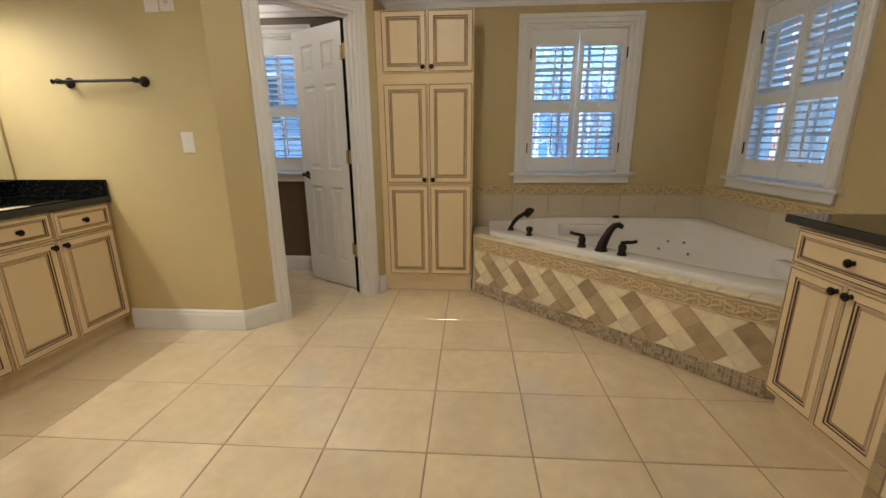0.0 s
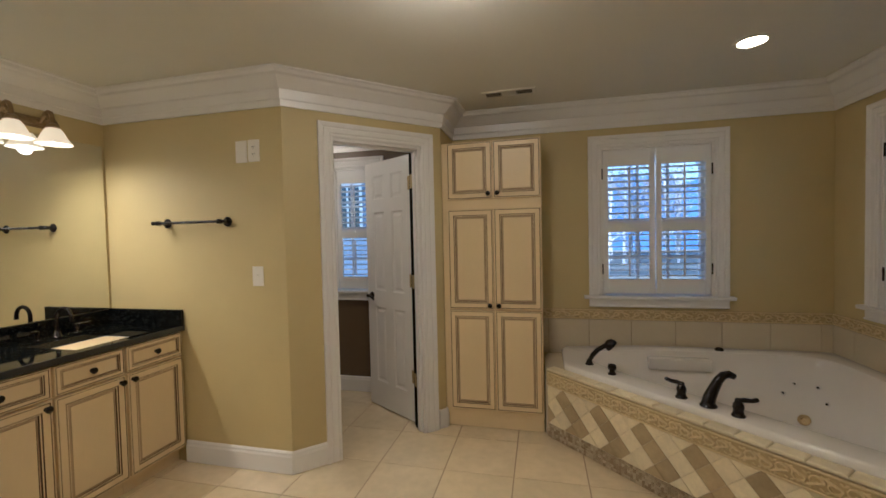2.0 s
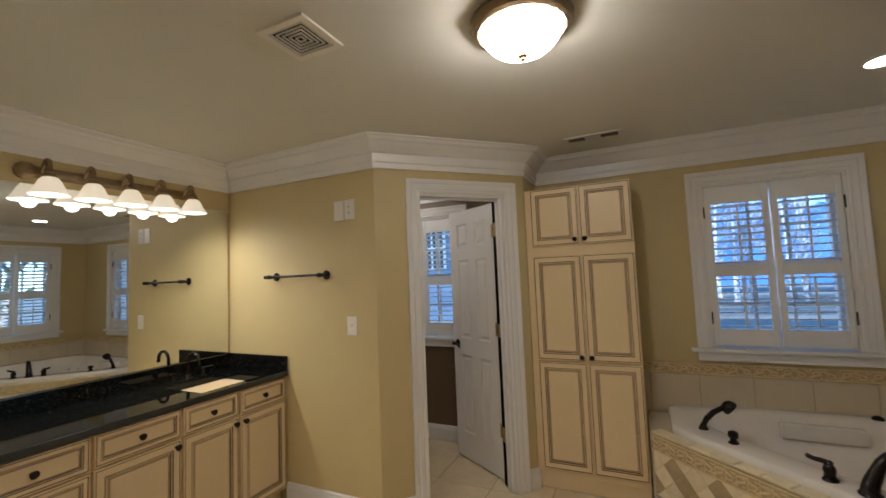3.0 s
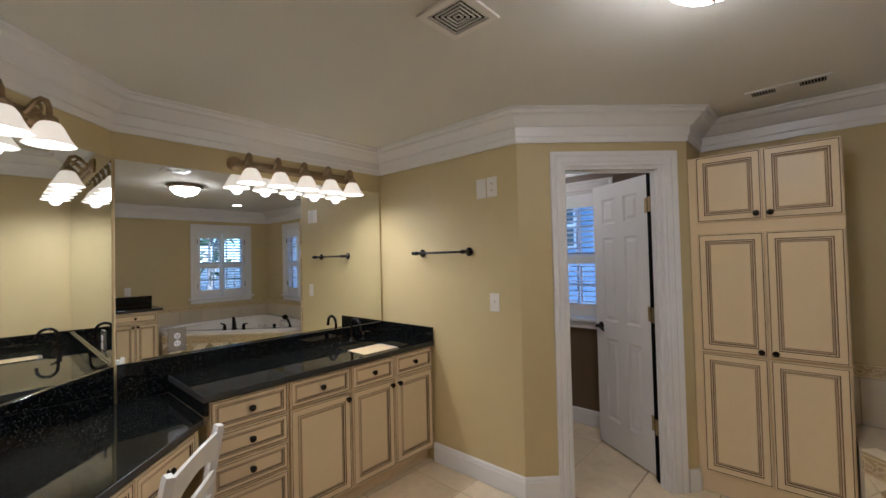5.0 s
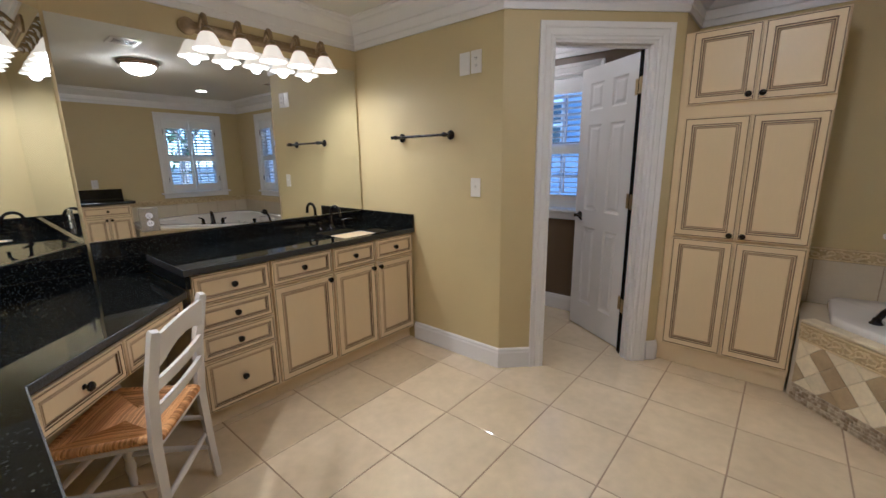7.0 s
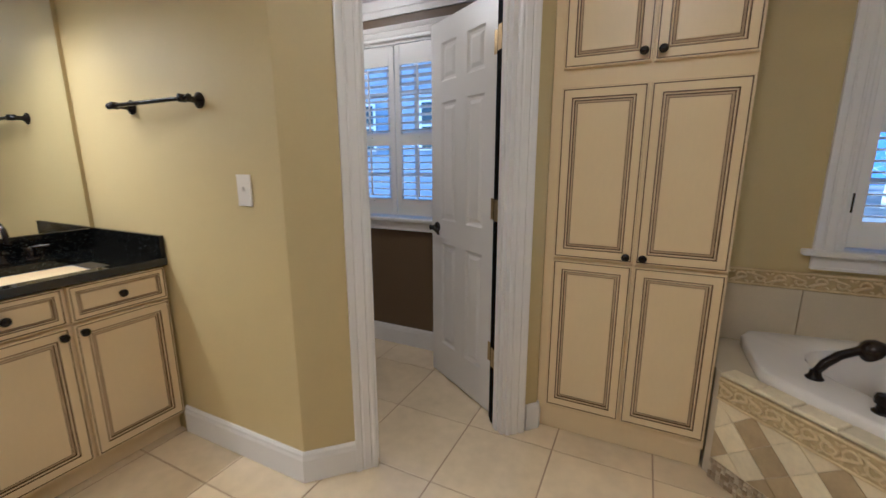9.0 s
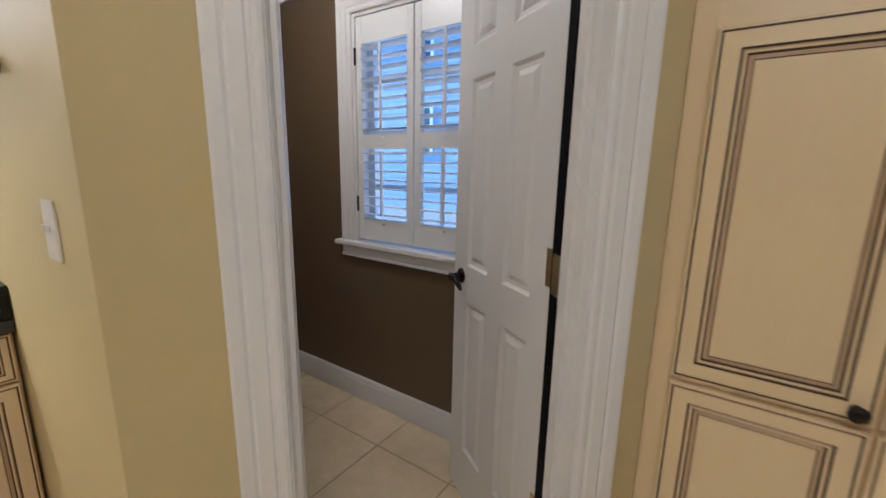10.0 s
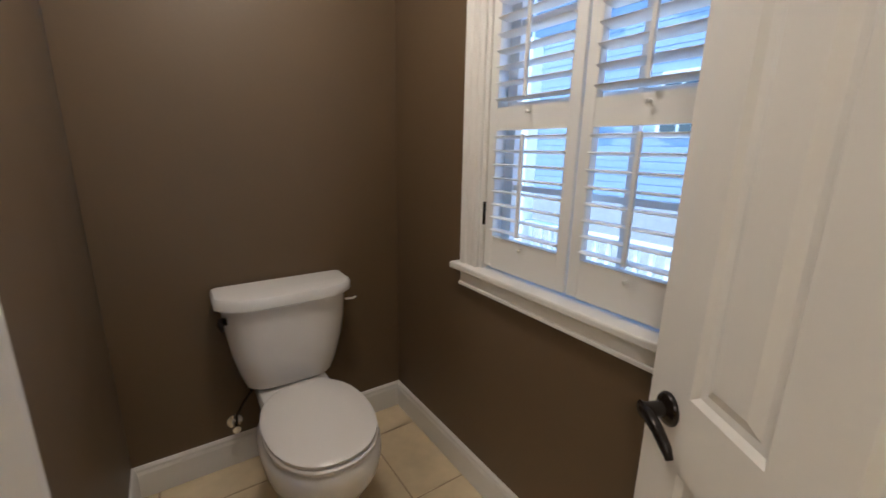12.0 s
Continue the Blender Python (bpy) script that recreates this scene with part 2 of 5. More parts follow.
def tube(points, radii, n=10, bm=None, mi=0, phase=0.0, squash=1.0):
    """Round bar along points; radii one number or one for each point."""
    bm = bm or bmesh.new()
    pts = [Vector(p) for p in points]
    if not isinstance(radii, (list, tuple)):
        radii = [radii] * len(pts)
    rings, side = [], None
    for i, p in enumerate(pts):
        d = (pts[min(i + 1, len(pts) - 1)] - pts[max(i - 1, 0)]).normalized()
        if side is None:
            side = d.orthogonal().normalized()
        side = (side - d * side.dot(d)).normalized()
        up = d.cross(side)
        rings.append([bm.verts.new(p + radii[i] * (math.cos(2 * math.pi * k / n + phase) * side + squash * math.sin(2 * math.pi * k / n + phase) * up)) for k in range(n)])
    for a, b in zip(rings, rings[1:]):
        for k in range(n):
            bm.faces.new((a[k], a[(k + 1) % n], b[(k + 1) % n], b[k])).material_index = mi
    bm.faces.new(rings[0][::-1]).material_index = mi
    bm.faces.new(rings[-1]).material_index = mi
    return bm


def arc(cx, cz, r, a0, a1, n, y=0.0):
    return [(cx + r * math.cos(radians(a0 + (a1 - a0) * i / n)), y, cz + r * math.sin(radians(a0 + (a1 - a0) * i / n))) for i in range(n + 1)]


def sweep(path, profile, closed=False, bm=None, up=Vector((0, 0, 1))):
    """Mitred moulding: profile pairs (out, height) carried along plan points; out is to the left of the way."""
    bm = bm or bmesh.new()
    pts = [Vector((x, y, 0)) for x, y in path]
    n = len(pts)
    rings = []
    for i, p in enumerate(pts):
        d0 = (pts[i] - pts[i - 1]).normalized() if i or closed else None
        d1 = (pts[(i + 1) % n] - pts[i]).normalized() if i < n - 1 or closed else None
        d0 = d0 or d1
        d1 = d1 or d0
        n0, n1 = up.cross(d0), up.cross(d1)
        mitre = (n0 + n1) / (1 + n0.dot(n1))
        rings.append([bm.verts.new(p + mitre * o + up * h) for o, h in profile])
    k = len(profile)
    for i in range(n if closed else n - 1):
        a, b = rings[i], rings[(i + 1) % n]
        for j in range(k):
            bm.faces.new((a[j], a[(j + 1) % k], b[(j + 1) % k], b[j]))
    if not closed:
        bm.faces.new(rings[0])
        bm.faces.new(rings[-1][::-1])
    return bm


def rings_panel(w, h, profile, bm=None, m=None, back=0.0):
    """Front of w by h in the local xz plane that faces -y: profile of (inset, height, material of the ring that leads there)."""
    bm = bm or bmesh.new()
    m = m or Matrix()

    def loop(i, d):
        return [bm.verts.new(m @ Vector((x, -d, z))) for x, z in ((i, i), (w - i, i), (w - i, h - i), (i, h - i))]

    first = prev = loop(0, back)
    for i, d, mi in profile:
        cur = loop(i, d)
        for k in range(4):
            bm.faces.new((prev[k], prev[(k + 1) % 4], cur[(k + 1) % 4], cur[k])).material_index = mi
        prev = cur
    bm.faces.new(prev).material_index = profile[-1][2]
    bm.faces.new(first[::-1])
    return bm

def tile_mesh(w, h, t, name, material, bevel=0.0015):
    me = bpy.data.meshes.new(name)
    bm = bmesh.new()
    sq = ((-1, -1), (1, -1), (1, 1), (-1, 1))
    lo = [bm.verts.new((x * w / 2, y * h / 2, -t)) for x, y in sq]
    mid = [bm.verts.new((x * w / 2, y * h / 2, -bevel)) for x, y in sq]
    hi = [bm.verts.new((x * (w / 2 - bevel), y * (h / 2 - bevel), 0)) for x, y in sq]
    for a, b in ((lo, mid), (mid, hi)):
        for i in range(4):
            bm.faces.new((a[i], a[(i + 1) % 4], b[(i + 1) % 4], b[i]))
    bm.faces.new(hi)
    bm.to_mesh(me)
    bm.free()
    me.materials.append(material)
    return me


def wall(name, p0, p1, thick, openings=(), z0=0.0, z1=2.375, inner=None, outer=None):
    """Wall with its room face from p0 to p1 and its thickness to the right of that way."""
    d = Vector((p1[0] - p0[0], p1[1] - p0[1], 0))
    length = d.length
    bm = bmesh.new()
    xs = sorted({0.0, length, *[o[0] for o in openings], *[o[1] for o in openings]})
    for a, b in zip(xs, xs[1:]):
        zs = [(z0, z1)]
        for o in openings:
            if a >= o[0] - 1e-6 and b <= o[1] + 1e-6:
                zs = [(z0, o[2]), (o[3], z1)]
        for lo, hi in zs:
            if hi - lo > 1e-4:
                box(bm, a, b, -thick, 0, lo, hi)
    bmesh.ops.remove_doubles(bm, verts=bm.verts, dist=1e-5)
    for f in bm.faces:
        f.normal_update()
    ob = mesh_ob(name, bm, [inner or PAINT, outer or PAINT])
    for f in ob.data.polygons:
        f.material_index = 1 if f.normal.y < -0.5 else 0
    ob.matrix_basis = pose(p0[0], p0[1], 0, 0, 0, math.degrees(math.atan2(d.y, d.x)))
    return tagged(ob, kind="structure")


# ---------------------------------------------------------------- the shell
CEILING = 2.375
WX, PY, NY, EX = -2.735, 2.385, 3.56, 2.0
CORNER = Vector((-1.40, 2.385))
ALONG = Vector((math.sqrt(0.5), math.sqrt(0.5)))
END = CORNER + 1.088 * ALONG
ANG = (-1.80, -0.325)
WC_W, WC_S, WC_N, WC_E = -2.775, 2.537, 3.69, -0.737

tagged(wall("wall_north", (EX, NY), (END.x, NY), 0.28, [(EX - 1.282, EX - 0.512, 0.91, 2.045)]), "tan painted wall with a window over the bath", "wall")
tagged(wall("wall_east", (EX, -0.9), (EX, NY), 0.2, [(0.9 + 2.402, 0.9 + 3.172, 0.91, 2.045)]), "tan painted wall with a window over the bath", "wall")
tagged(wall("wall_west", (WX, PY), (WX, 0.61), 0.115), "tan painted wall behind the vanity mirror", "wall")
tagged(wall("wall_partition", (CORNER.x, PY), (WX - 0.1, PY), 0.150, outer=BROWN), "tan painted partition wall with a towel bar", "wall")
tagged(wall("wall_angled", (WX, 0.61), ANG, 0.115), "tan angled wall behind the dressing desk", "wall")
tagged(wall("wall_south_1", ANG, (-0.70, ANG[1]), 0.115), "plain tan wall", "wall")
tagged(wall("wall_south_2", (-0.70, ANG[1]), (-0.70, -0.9), 0.115), "plain tan wall", "wall")
tagged(wall("wall_south_3", (-0.70, -0.9), (EX, -0.9), 0.115), "plain tan wall", "wall")
dw = wall("wall_diagonal", END, CORNER, 0.115, [(1.088 - 0.937, 1.088 - 0.285, 0.0, 2.042)], outer=BROWN)
tagged(dw, "tan angled wall with the doorway to the toilet room", "wall")
tagged(wall("wall_return", (END.x, NY), END, 0.115, outer=BROWN), "tan wall beside the tall cabinet", "wall")
tagged(wall("wall_wc_north", (WC_E, WC_N), (WC_W, WC_N), 0.14, [(WC_E + 1.37, WC_E + 2.14, 0.91, 2.045)], inner=BROWN), "dark brown painted wall with a shuttered window", "wall")
tagged(wall("wall_wc_west", (WC_W, WC_N), (WC_W, WC_S), 0.115, inner=BROWN), "dark brown painted wall behind the toilet", "wall")

part("ceiling", prism([(-3.0, -1.05), (EX + 0.2, -1.05), (EX + 0.2, 3.84), (-3.0, 3.84)], CEILING, CEILING + 0.12), CEIL)
tagged(bpy.data.objects["ceiling"], "flat off-white painted ceiling", "ceiling", kind="structure")

# ---------------------------------------------------------------- trim
CROWN = [(0, -0.185), (0.012, -0.185), (0.015, -0.150), (0.022, -0.145), (0.028, -0.092), (0.042, -0.088), (0.052, -0.078), (0.085, -0.048), (0.095, -0.036), (0.118, -0.030), (0.126, -0.012), (0.140, -0.008), (0.140, 0.0), (0, 0)]
BASE = [(0, 0.003), (0.016, 0.003), (0.016, 0.105), (0.012, 0.118), (0.012, 0.128), (0.005, 0.138), (0, 0.138)]


def trim(name, path, profile, z, label, category, material=WHITE):
    ob = part(name, sweep(path, [(o, h + z) for o, h in profile]), material)
    return tagged(ob, label, category, kind="structure")


trim("trim_crown", [(EX, -0.9), (EX, NY), (END.x, NY), tuple(END), tuple(CORNER), (WX, PY), (WX, 0.61), ANG, (-0.70, ANG[1]), (-0.70, -0.9)], CROWN, CEILING, "white stepped crown moulding under the ceiling", "moulding")
trim("trim_crown_wc", [(WC_E, 3.05), (WC_E, WC_N), (WC_W, WC_N), (WC_W, WC_S), (-1.5, WC_S)], CROWN, CEILING, "white crown moulding in the toilet room", "moulding")
trim("baseboard_1", [tuple(CORNER + 0.213 * ALONG), tuple(CORNER), (-2.16, PY)], BASE, 0, "white moulded baseboard", "baseboard")
trim("baseboard_2", [(END.x, 3.2), tuple(END), tuple(CORNER + 1.026 * ALONG)], BASE, 0, "short white baseboard beside the door casing", "baseboard")
trim("baseboard_3", [(WC_E, 3.1), (WC_E, WC_N), (WC_W, WC_N), (WC_W, WC_S), (-1.45, WC_S)], BASE, 0, "white baseboard in the toilet room", "baseboard")
trim("baseboard_4", [(-0.70, ANG[1]), (-0.70, -0.9), (EX, -0.9)], BASE, 0, "white baseboard", "baseboard")

# fluted casing: profile across its width
FLUTE = [(0, 0), (0, 0.012), (0.008, 0.016), (0.016, 0.016), (0.020, 0.012), (0.026, 0.012), (0.030, 0.016), (0.055, 0.018), (0.062, 0.013), (0.068, 0.018), (0.086, 0.022), (0.093, 0.022), (0.093, 0)]


def casing(w, z0, z1, name, parent, width=0.093, sill=False):
    """Mitred frame round an opening of width w, in the local xz plane, proud towards -y."""
    bm = bmesh.new()
    k = width / 0.093
    path = [(-w / 2, z0), (-w / 2, z1), (w / 2, z1), (w / 2, z0)]
    rings = []
    for i, (x, z) in enumerate(path):
        sx = -1 if i < 2 else 1
        sz = 1 if i in (1, 2) else 0
        rings.append([bm.verts.new((x + sx * o * k, -h, z + sz * o * k)) for o, h in FLUTE])
    n = len(FLUTE)
    for a, b in zip(rings, rings[1:]):
        for j in range(n):
            bm.faces.new((a[j], a[(j + 1) % n], b[(j + 1) % n], b[j]))
    bm.faces.new(rings[0])
    bm.faces.new(rings[-1][::-1])
    return part(name, bm, WHITE, parent)


# ---------------------------------------------------------------- windows with plantation shutters
def slat_mesh(length, width):
    bm = bmesh.new()
    n = 8
    up = [(math.cos(math.pi * i / n) * width / 2, 0.0045 * math.sin(math.pi * i / n)) for i in range(n + 1)]
    dn = [(y, -z) for y, z in up[-2:0:-1]]
    prof = up + dn
    a = [bm.verts.new((0, y, z)) for y, z in prof]
    b = [bm.verts.new((length, y, z)) for y, z in prof]
    for i in range(len(prof)):
        bm.faces.new((a[i], a[(i + 1) % len(prof)], b[(i + 1) % len(prof)], b[i]))
    bm.faces.new(a[::-1])
    bm.faces.new(b)
    bmesh.ops.recalc_face_normals(bm, faces=bm.faces)
    me = bpy.data.meshes.new("slat")
    bm.to_mesh(me)
    bm.free()
    me.materials.append(SHUT)
    return me


SLAT = slat_mesh(0.288, 0.060)


def window(name, m, label, tilts, wall_depth):
    w = new(name)
    w.matrix_basis = m
    tagged(w, label, "window", kind="structure")
    W, Z0, Z1 = 0.77, 0.91, 2.045
    casing(W, Z0, Z1, "window_casing", w, 0.088)
    sill = boxes((-0.51, 0.51, -0.046, 0.04, 0.905, 0.93), bevel=0.006)
    part("window_sill", sill, WHITE, w)
    ap = bmesh.new()
    box(ap, -0.473, 0.473, -0.020, 0, 0.845, 0.905, bevel=0.004)
    box(ap, -0.473, 0.473, -0.027, 0, 0.845, 0.858, bevel=0.003)
    part("apron", ap, WHITE, w)
    jamb = boxes((-W / 2, -W / 2 + 0.016, 0.0, wall_depth, 0.93, Z1), (W / 2 - 0.016, W / 2, 0.0, wall_depth, 0.93, Z1), (-W / 2 + 0.016, W / 2 - 0.016, 0.0, wall_depth, Z1 - 0.016, Z1), (-W / 2 + 0.016, W / 2 - 0.016, 0.041, wall_depth, 0.91, 0.93))
    part("window_frame", jamb, WHITE, w)
    # sash with glazing bars
    a, b = 0.085, 0.115
    sash = bmesh.new()
    for z0, z1 in ((0.93, 0.985), (1.45, 1.50), (1.985, 2.03)):
        box(sash, -W / 2 + 0.016, W / 2 - 0.016, a, b, z0, z1)
    for x0, x1 in ((-W / 2 + 0.016, -W / 2 + 0.06), (W / 2 - 0.06, W / 2 - 0.016)):
        box(sash, x0, x1, a + 0.001, b - 0.001, 0.985, 1.985)
    for x in (-0.105, 0.105):
        box(sash, x - 0.009, x + 0.009, a + 0.006, b - 0.006, 0.985, 1.985)
    for z in (1.22, 1.74):
        box(sash, -W / 2 + 0.06, W / 2 - 0.06, a + 0.007, b - 0.007, z - 0.009, z + 0.009)
    part("sash", sash, WHITE, w)
    pane = part("pane", boxes((-W / 2 + 0.05, W / 2 - 0.05, 0.099, 0.102, 0.96, 2.0)), GLASS, w)
    pane.visible_shadow = False
    # two leaves, each with an upper and a lower bank of louvres
    for k, x0 in enumerate((-0.366, 0.004)):
        lw = 0.362
        y0, y1 = 0.006, 0.034
        bm = bmesh.new()
        s = 0.037
        box(bm, x0, x0 + s, y0, y1, 0.945, 2.025, bevel=0.003)
        box(bm, x0 + lw - s, x0 + lw, y0, y1, 0.945, 2.025, bevel=0.003)
        for z0, z1 in ((0.945, 1.055), (1.408, 1.479), (1.905, 2.025)):
            box(bm, x0 + s, x0 + lw - s, y0 + 0.001, y1 - 0.001, z0, z1)
        leaf = part("shutter", bm, SHUT, w)
        hx = x0 - 0.006 if k == 0 else x0 + lw + 0.006
        for hz in (1.13, 1.85):
            part("hinge", tube([(hx, y0 - 0.002, hz - 0.04), (hx, y0 - 0.002, hz + 0.04)], 0.0055, 8), BRONZE, leaf, "dark bronze hinge")
        for bank, (z0, z1) in enumerate(((1.055, 1.408), (1.479, 1.905))):
            n = 8 if bank == 0 else 9
            tilt = tilts[2 * k + bank]
            for i in range(n):
                z = z0 + (z1 - z0) * (i + 0.5) / n
                sl = new("slat", SLAT)
                sl.matrix_basis = pose(x0 + s, (y0 + y1) / 2, z, -tilt, 0, 0)
                sl.parent = leaf
            part("clip", lathe([(0.004, 0), (0.0035, 0.010), (0.006, 0.014), (0.004, 0.019), (0, 0.020)], 8, m=Matrix.Translation((x0 + lw / 2, y0, z0 - 0.020)) @ Matrix.Rotation(radians(90), 4, "X")), SHUT, leaf)
            ry = (y0 + y1) / 2 - 0.033 * math.cos(radians(tilt)) - 0.004
            dz = 0.030 * math.sin(radians(tilt))
            part("tilt_rod", boxes((x0 + lw / 2 - 0.006, x0 + lw / 2 + 0.006, ry - 0.006, ry + 0.004, z0 + 0.018 + dz, z1 - 0.018 + dz), bevel=0.002), SHUT, leaf)
    return w


window("window_1", pose(0.897, NY, 0), "white cased window with two open plantation shutters above the bath", (4, 8, 12, 6), 0.27)
window("window_2", pose(EX, 2.787, 0, 0, 0, -90), "white cased window with plantation shutters on the side wall", (10, 18, 8, 14), 0.19)
window("window_3", pose(-1.755, WC_N, 0), "white cased window with plantation shutters beside the toilet", (6, 2, 5, 8), 0.13)

# ---------------------------------------------------------------- doorway and six-panel door
door_frame = new("door_frame")
door_frame.matrix_basis = pose(*(CORNER + 0.600 * ALONG), 0, 0, 0, 45)
tagged(door_frame, "white moulded casing and jamb of the toilet room doorway", "door frame", kind="structure")
casing(0.62, 0.0, 2.037, "door_casing", door_frame).matrix_basis = pose(0.010, 0, 0)
part("jamb", boxes((-0.32, -0.298, -0.001, 0.116, 0, 2.039), (0.298, 0.335, -0.001, 0.116, 0, 2.039), (-0.298, 0.298, -0.001, 0.116, 2.020, 2.042), (-0.298, -0.287, 0.035, 0.07, 0, 2.020), (0.287, 0.298, 0.035, 0.07, 0, 2.020), (-0.287, 0.287, 0.035, 0.07, 2.008, 2.020)), WHITE, door_frame)
# black strips draw the shade of the hinge gap; no such part exists
part("seal", boxes((0.2940, 0.2978, 0.093, 0.1165, 0.003, 2.018), (0.3020, 0.3140, 0.1165, 0.146, 0.003, 2.018)), DARK, door_frame, "black strips standing in for shade in the hinge gap")
for hz in (0.355, 1.080, 1.810):
    part("hinge_leaf", boxes((0.2920, 0.2943, 0.086, 0.121, hz - 0.050, hz + 0.050), bevel=0.0006), BRASS, door_frame, "antique brass hinge leaf")
part("strike_plate", boxes((-0.2985, -0.296, 0.078, 0.110, 0.88, 0.96)), BRONZE, door_frame, "dark strike plate")
inner = bmesh.new()
for x0, x1 in ((-0.39, -0.302), (0.322, 0.40)):
    box(inner, x0, x1, 0.115, 0.134, 0, 2.10, bevel=0.003)
box(inner, -0.302, 0.322, 0.115, 0.134, 2.037, 2.10, bevel=0.003)
box(inner, -0.39, -0.339, 0.134, 0.177, 0, 2.10, bevel=0.006)
part("inner_casing", inner, WHITE, door_frame)

DW, DH, DT = 0.597, 2.010, 0.035
hinge_at, free_at = Vector((-0.862, 3.148)), Vector((-1.364, 3.467))
heading = math.degrees(math.atan2(hinge_at.y - free_at.y, hinge_at.x - free_at.x))
door = thing("door_1", pose(free_at.x, free_at.y, 0.010, 0, 0, heading), "white six-panel interior door standing ajar into the toilet room", "door", kind="structure")
bm = boxes((0, DW, 0.004, DT - 0.004, 0, DH))
PAN = [(0.0, 0.0, 0), (0.010, -0.008, 0), (0.022, -0.009, 0), (0.040, -0.001, 0)]
st, mul = 0.105, 0.095
pw = (DW - 2 * st - mul) / 2
rows = ((0.21, 0.62), (0.965, 0.638), (1.708, 0.192))


def face_grid(bm, y, sign):
    xs = [0, st, st + pw, st + pw + mul, DW - st, DW]
    zs = [0]
    for z, h in rows:
        zs += [z, z + h]
    zs.append(DH)
    for i in range(5):
        for j in range(7):
            if i in (1, 3) and j in (1, 3, 5):
                w, h = xs[i + 1] - xs[i], zs[j + 1] - zs[j]
                prev = None
                for ins, d, mi in PAN:
                    cur = [bm.verts.new((xs[i] + a, y - sign * d, zs[j] + b)) for a, b in ((ins, ins), (w - ins, ins), (w - ins, h - ins), (ins, h - ins))]
                    if prev:
                        for k in range(4):
                            bm.faces.new((prev[k], prev[(k + 1) % 4], cur[(k + 1) % 4], cur[k]))
                    prev = cur
                bm.faces.new(prev)
            else:
                bm.faces.new([bm.verts.new(p) for p in ((xs[i], y, zs[j]), (xs[i + 1], y, zs[j]), (xs[i + 1], y, zs[j + 1]), (xs[i], y, zs[j + 1]))])


bm = bmesh.new()
face_grid(bm, 0.0, 1)
face_grid(bm, DT, -1)
bmesh.ops.remove_doubles(bm, verts=bm.verts, dist=1e-5)
box(bm, 0, DW, 0.012, DT - 0.012, 0, DH)
for x0, x1, z0, z1 in ((0, 0.004, 0, DH), (DW - 0.004, DW, 0, DH), (0.004, DW - 0.004, 0, 0.004), (0.004, DW - 0.004, DH - 0.004, DH)):
    box(bm, x0, x1, 0.0005, DT - 0.0005, z0, z1)
part("leaf", bm, WHITE, door)


def lever(sign):
    bm = bmesh.new()
    y = 0.0 if sign < 0 else DT
    m = Matrix.Translation((0.060, y, 0.918)) @ Matrix.Rotation(radians(90 if sign < 0 else -90), 4, "X")
    lathe([(0.029, 0), (0.029, 0.004), (0.025, 0.009), (0.014, 0.013), (0.012, 0.040), (0.015, 0.048), (0.0, 0.050)], 20, bm, m)
    tube([(0.060, y + sign * 0.043, 0.918), (0.085, y + sign * 0.046, 0.920), (0.11, y + sign * 0.046, 0.914), (0.132, y + sign * 0.044, 0.900), (0.142, y + sign * 0.042, 0.887)], [0.010, 0.011, 0.010, 0.009, 0.006], 10, bm)
    return bm


part("door_handle", lever(-1), BRONZE, door, "dark bronze lever handle", smooth=True)
part("door_handle", lever(1), BRONZE, door, "dark bronze lever handle", smooth=True)
part("latch", boxes((-0.0015, 0.001, 0.008, 0.027, 0.89, 0.95)), BRONZE, door)
for hz in (0.345, 1.070, 1.800):
    bm = bmesh.new()
    box(bm, DW - 0.036, DW + 0.002, -0.004, -0.001, hz - 0.050, hz + 0.050, bevel=0.0008)
    box(bm, DW + 0.004, DW + 0.038, -0.018, -0.015, hz - 0.050, hz + 0.050, bevel=0.0008)
    tube([(DW + 0.003, -0.006, hz - 0.054), (DW + 0.003, -0.006, hz + 0.054)], 0.008, 10, bm)
    for sx in (DW - 0.020, DW + 0.022):
        for dz in (-0.028, 0, 0.028):
            lathe([(0.004, 0), (0.003, 0.0015), (0, 0.002)], 8, bm, Matrix.Translation((sx, -0.005 if sx < DW else -0.019, hz + dz)) @ Matrix.Rotation(radians(90), 4, "X"))
    part("hinge", bm, BRASS, door, "antique brass butt hinge")

# ---------------------------------------------------------------- cabinets
FRONT = [(0.0, 0.017, 0), (0.003, 0.021, 0), (0.0065, 0.021, 0), (0.0078, 0.0185, 1), (0.0098, 0.0185, 1), (0.011, 0.021, 2), (0.0405, 0.021, 0), (0.0417, 0.0165, 1), (0.0437, 0.0165, 1), (0.047, 0.0195, 2), (0.051, 0.018, 0), (0.0525, 0.0125, 1), (0.0543, 0.012, 1), (0.062, 0.0145, 2), (0.0635, 0.013, 1), (0.065, 0.015, 2), (0.0675, 0.0155, 0)]
SLIM = [(i * (0.62 if i > 0.013 else 1), d, m) for i, d, m in FRONT]
CABS = [CREAM, GLAZE, HALFGLAZE]


def knob_mesh():
    bm = lathe([(0.010, 0), (0.010, 0.002), (0.006, 0.004), (0.005, 0.012), (0.009, 0.015), (0.0155, 0.019), (0.0165, 0.024), (0.013, 0.029), (0.006, 0.031), (0.0, 0.0315)], 16)
    me = bpy.data.meshes.new("knob")
    for f in bm.faces:
        f.smooth = True
    bmesh.ops.recalc_face_normals(bm, faces=bm.faces)
    bm.to_mesh(me)
    bm.free()
    me.materials.append(BRONZE)
    return me


KNOB = knob_mesh()


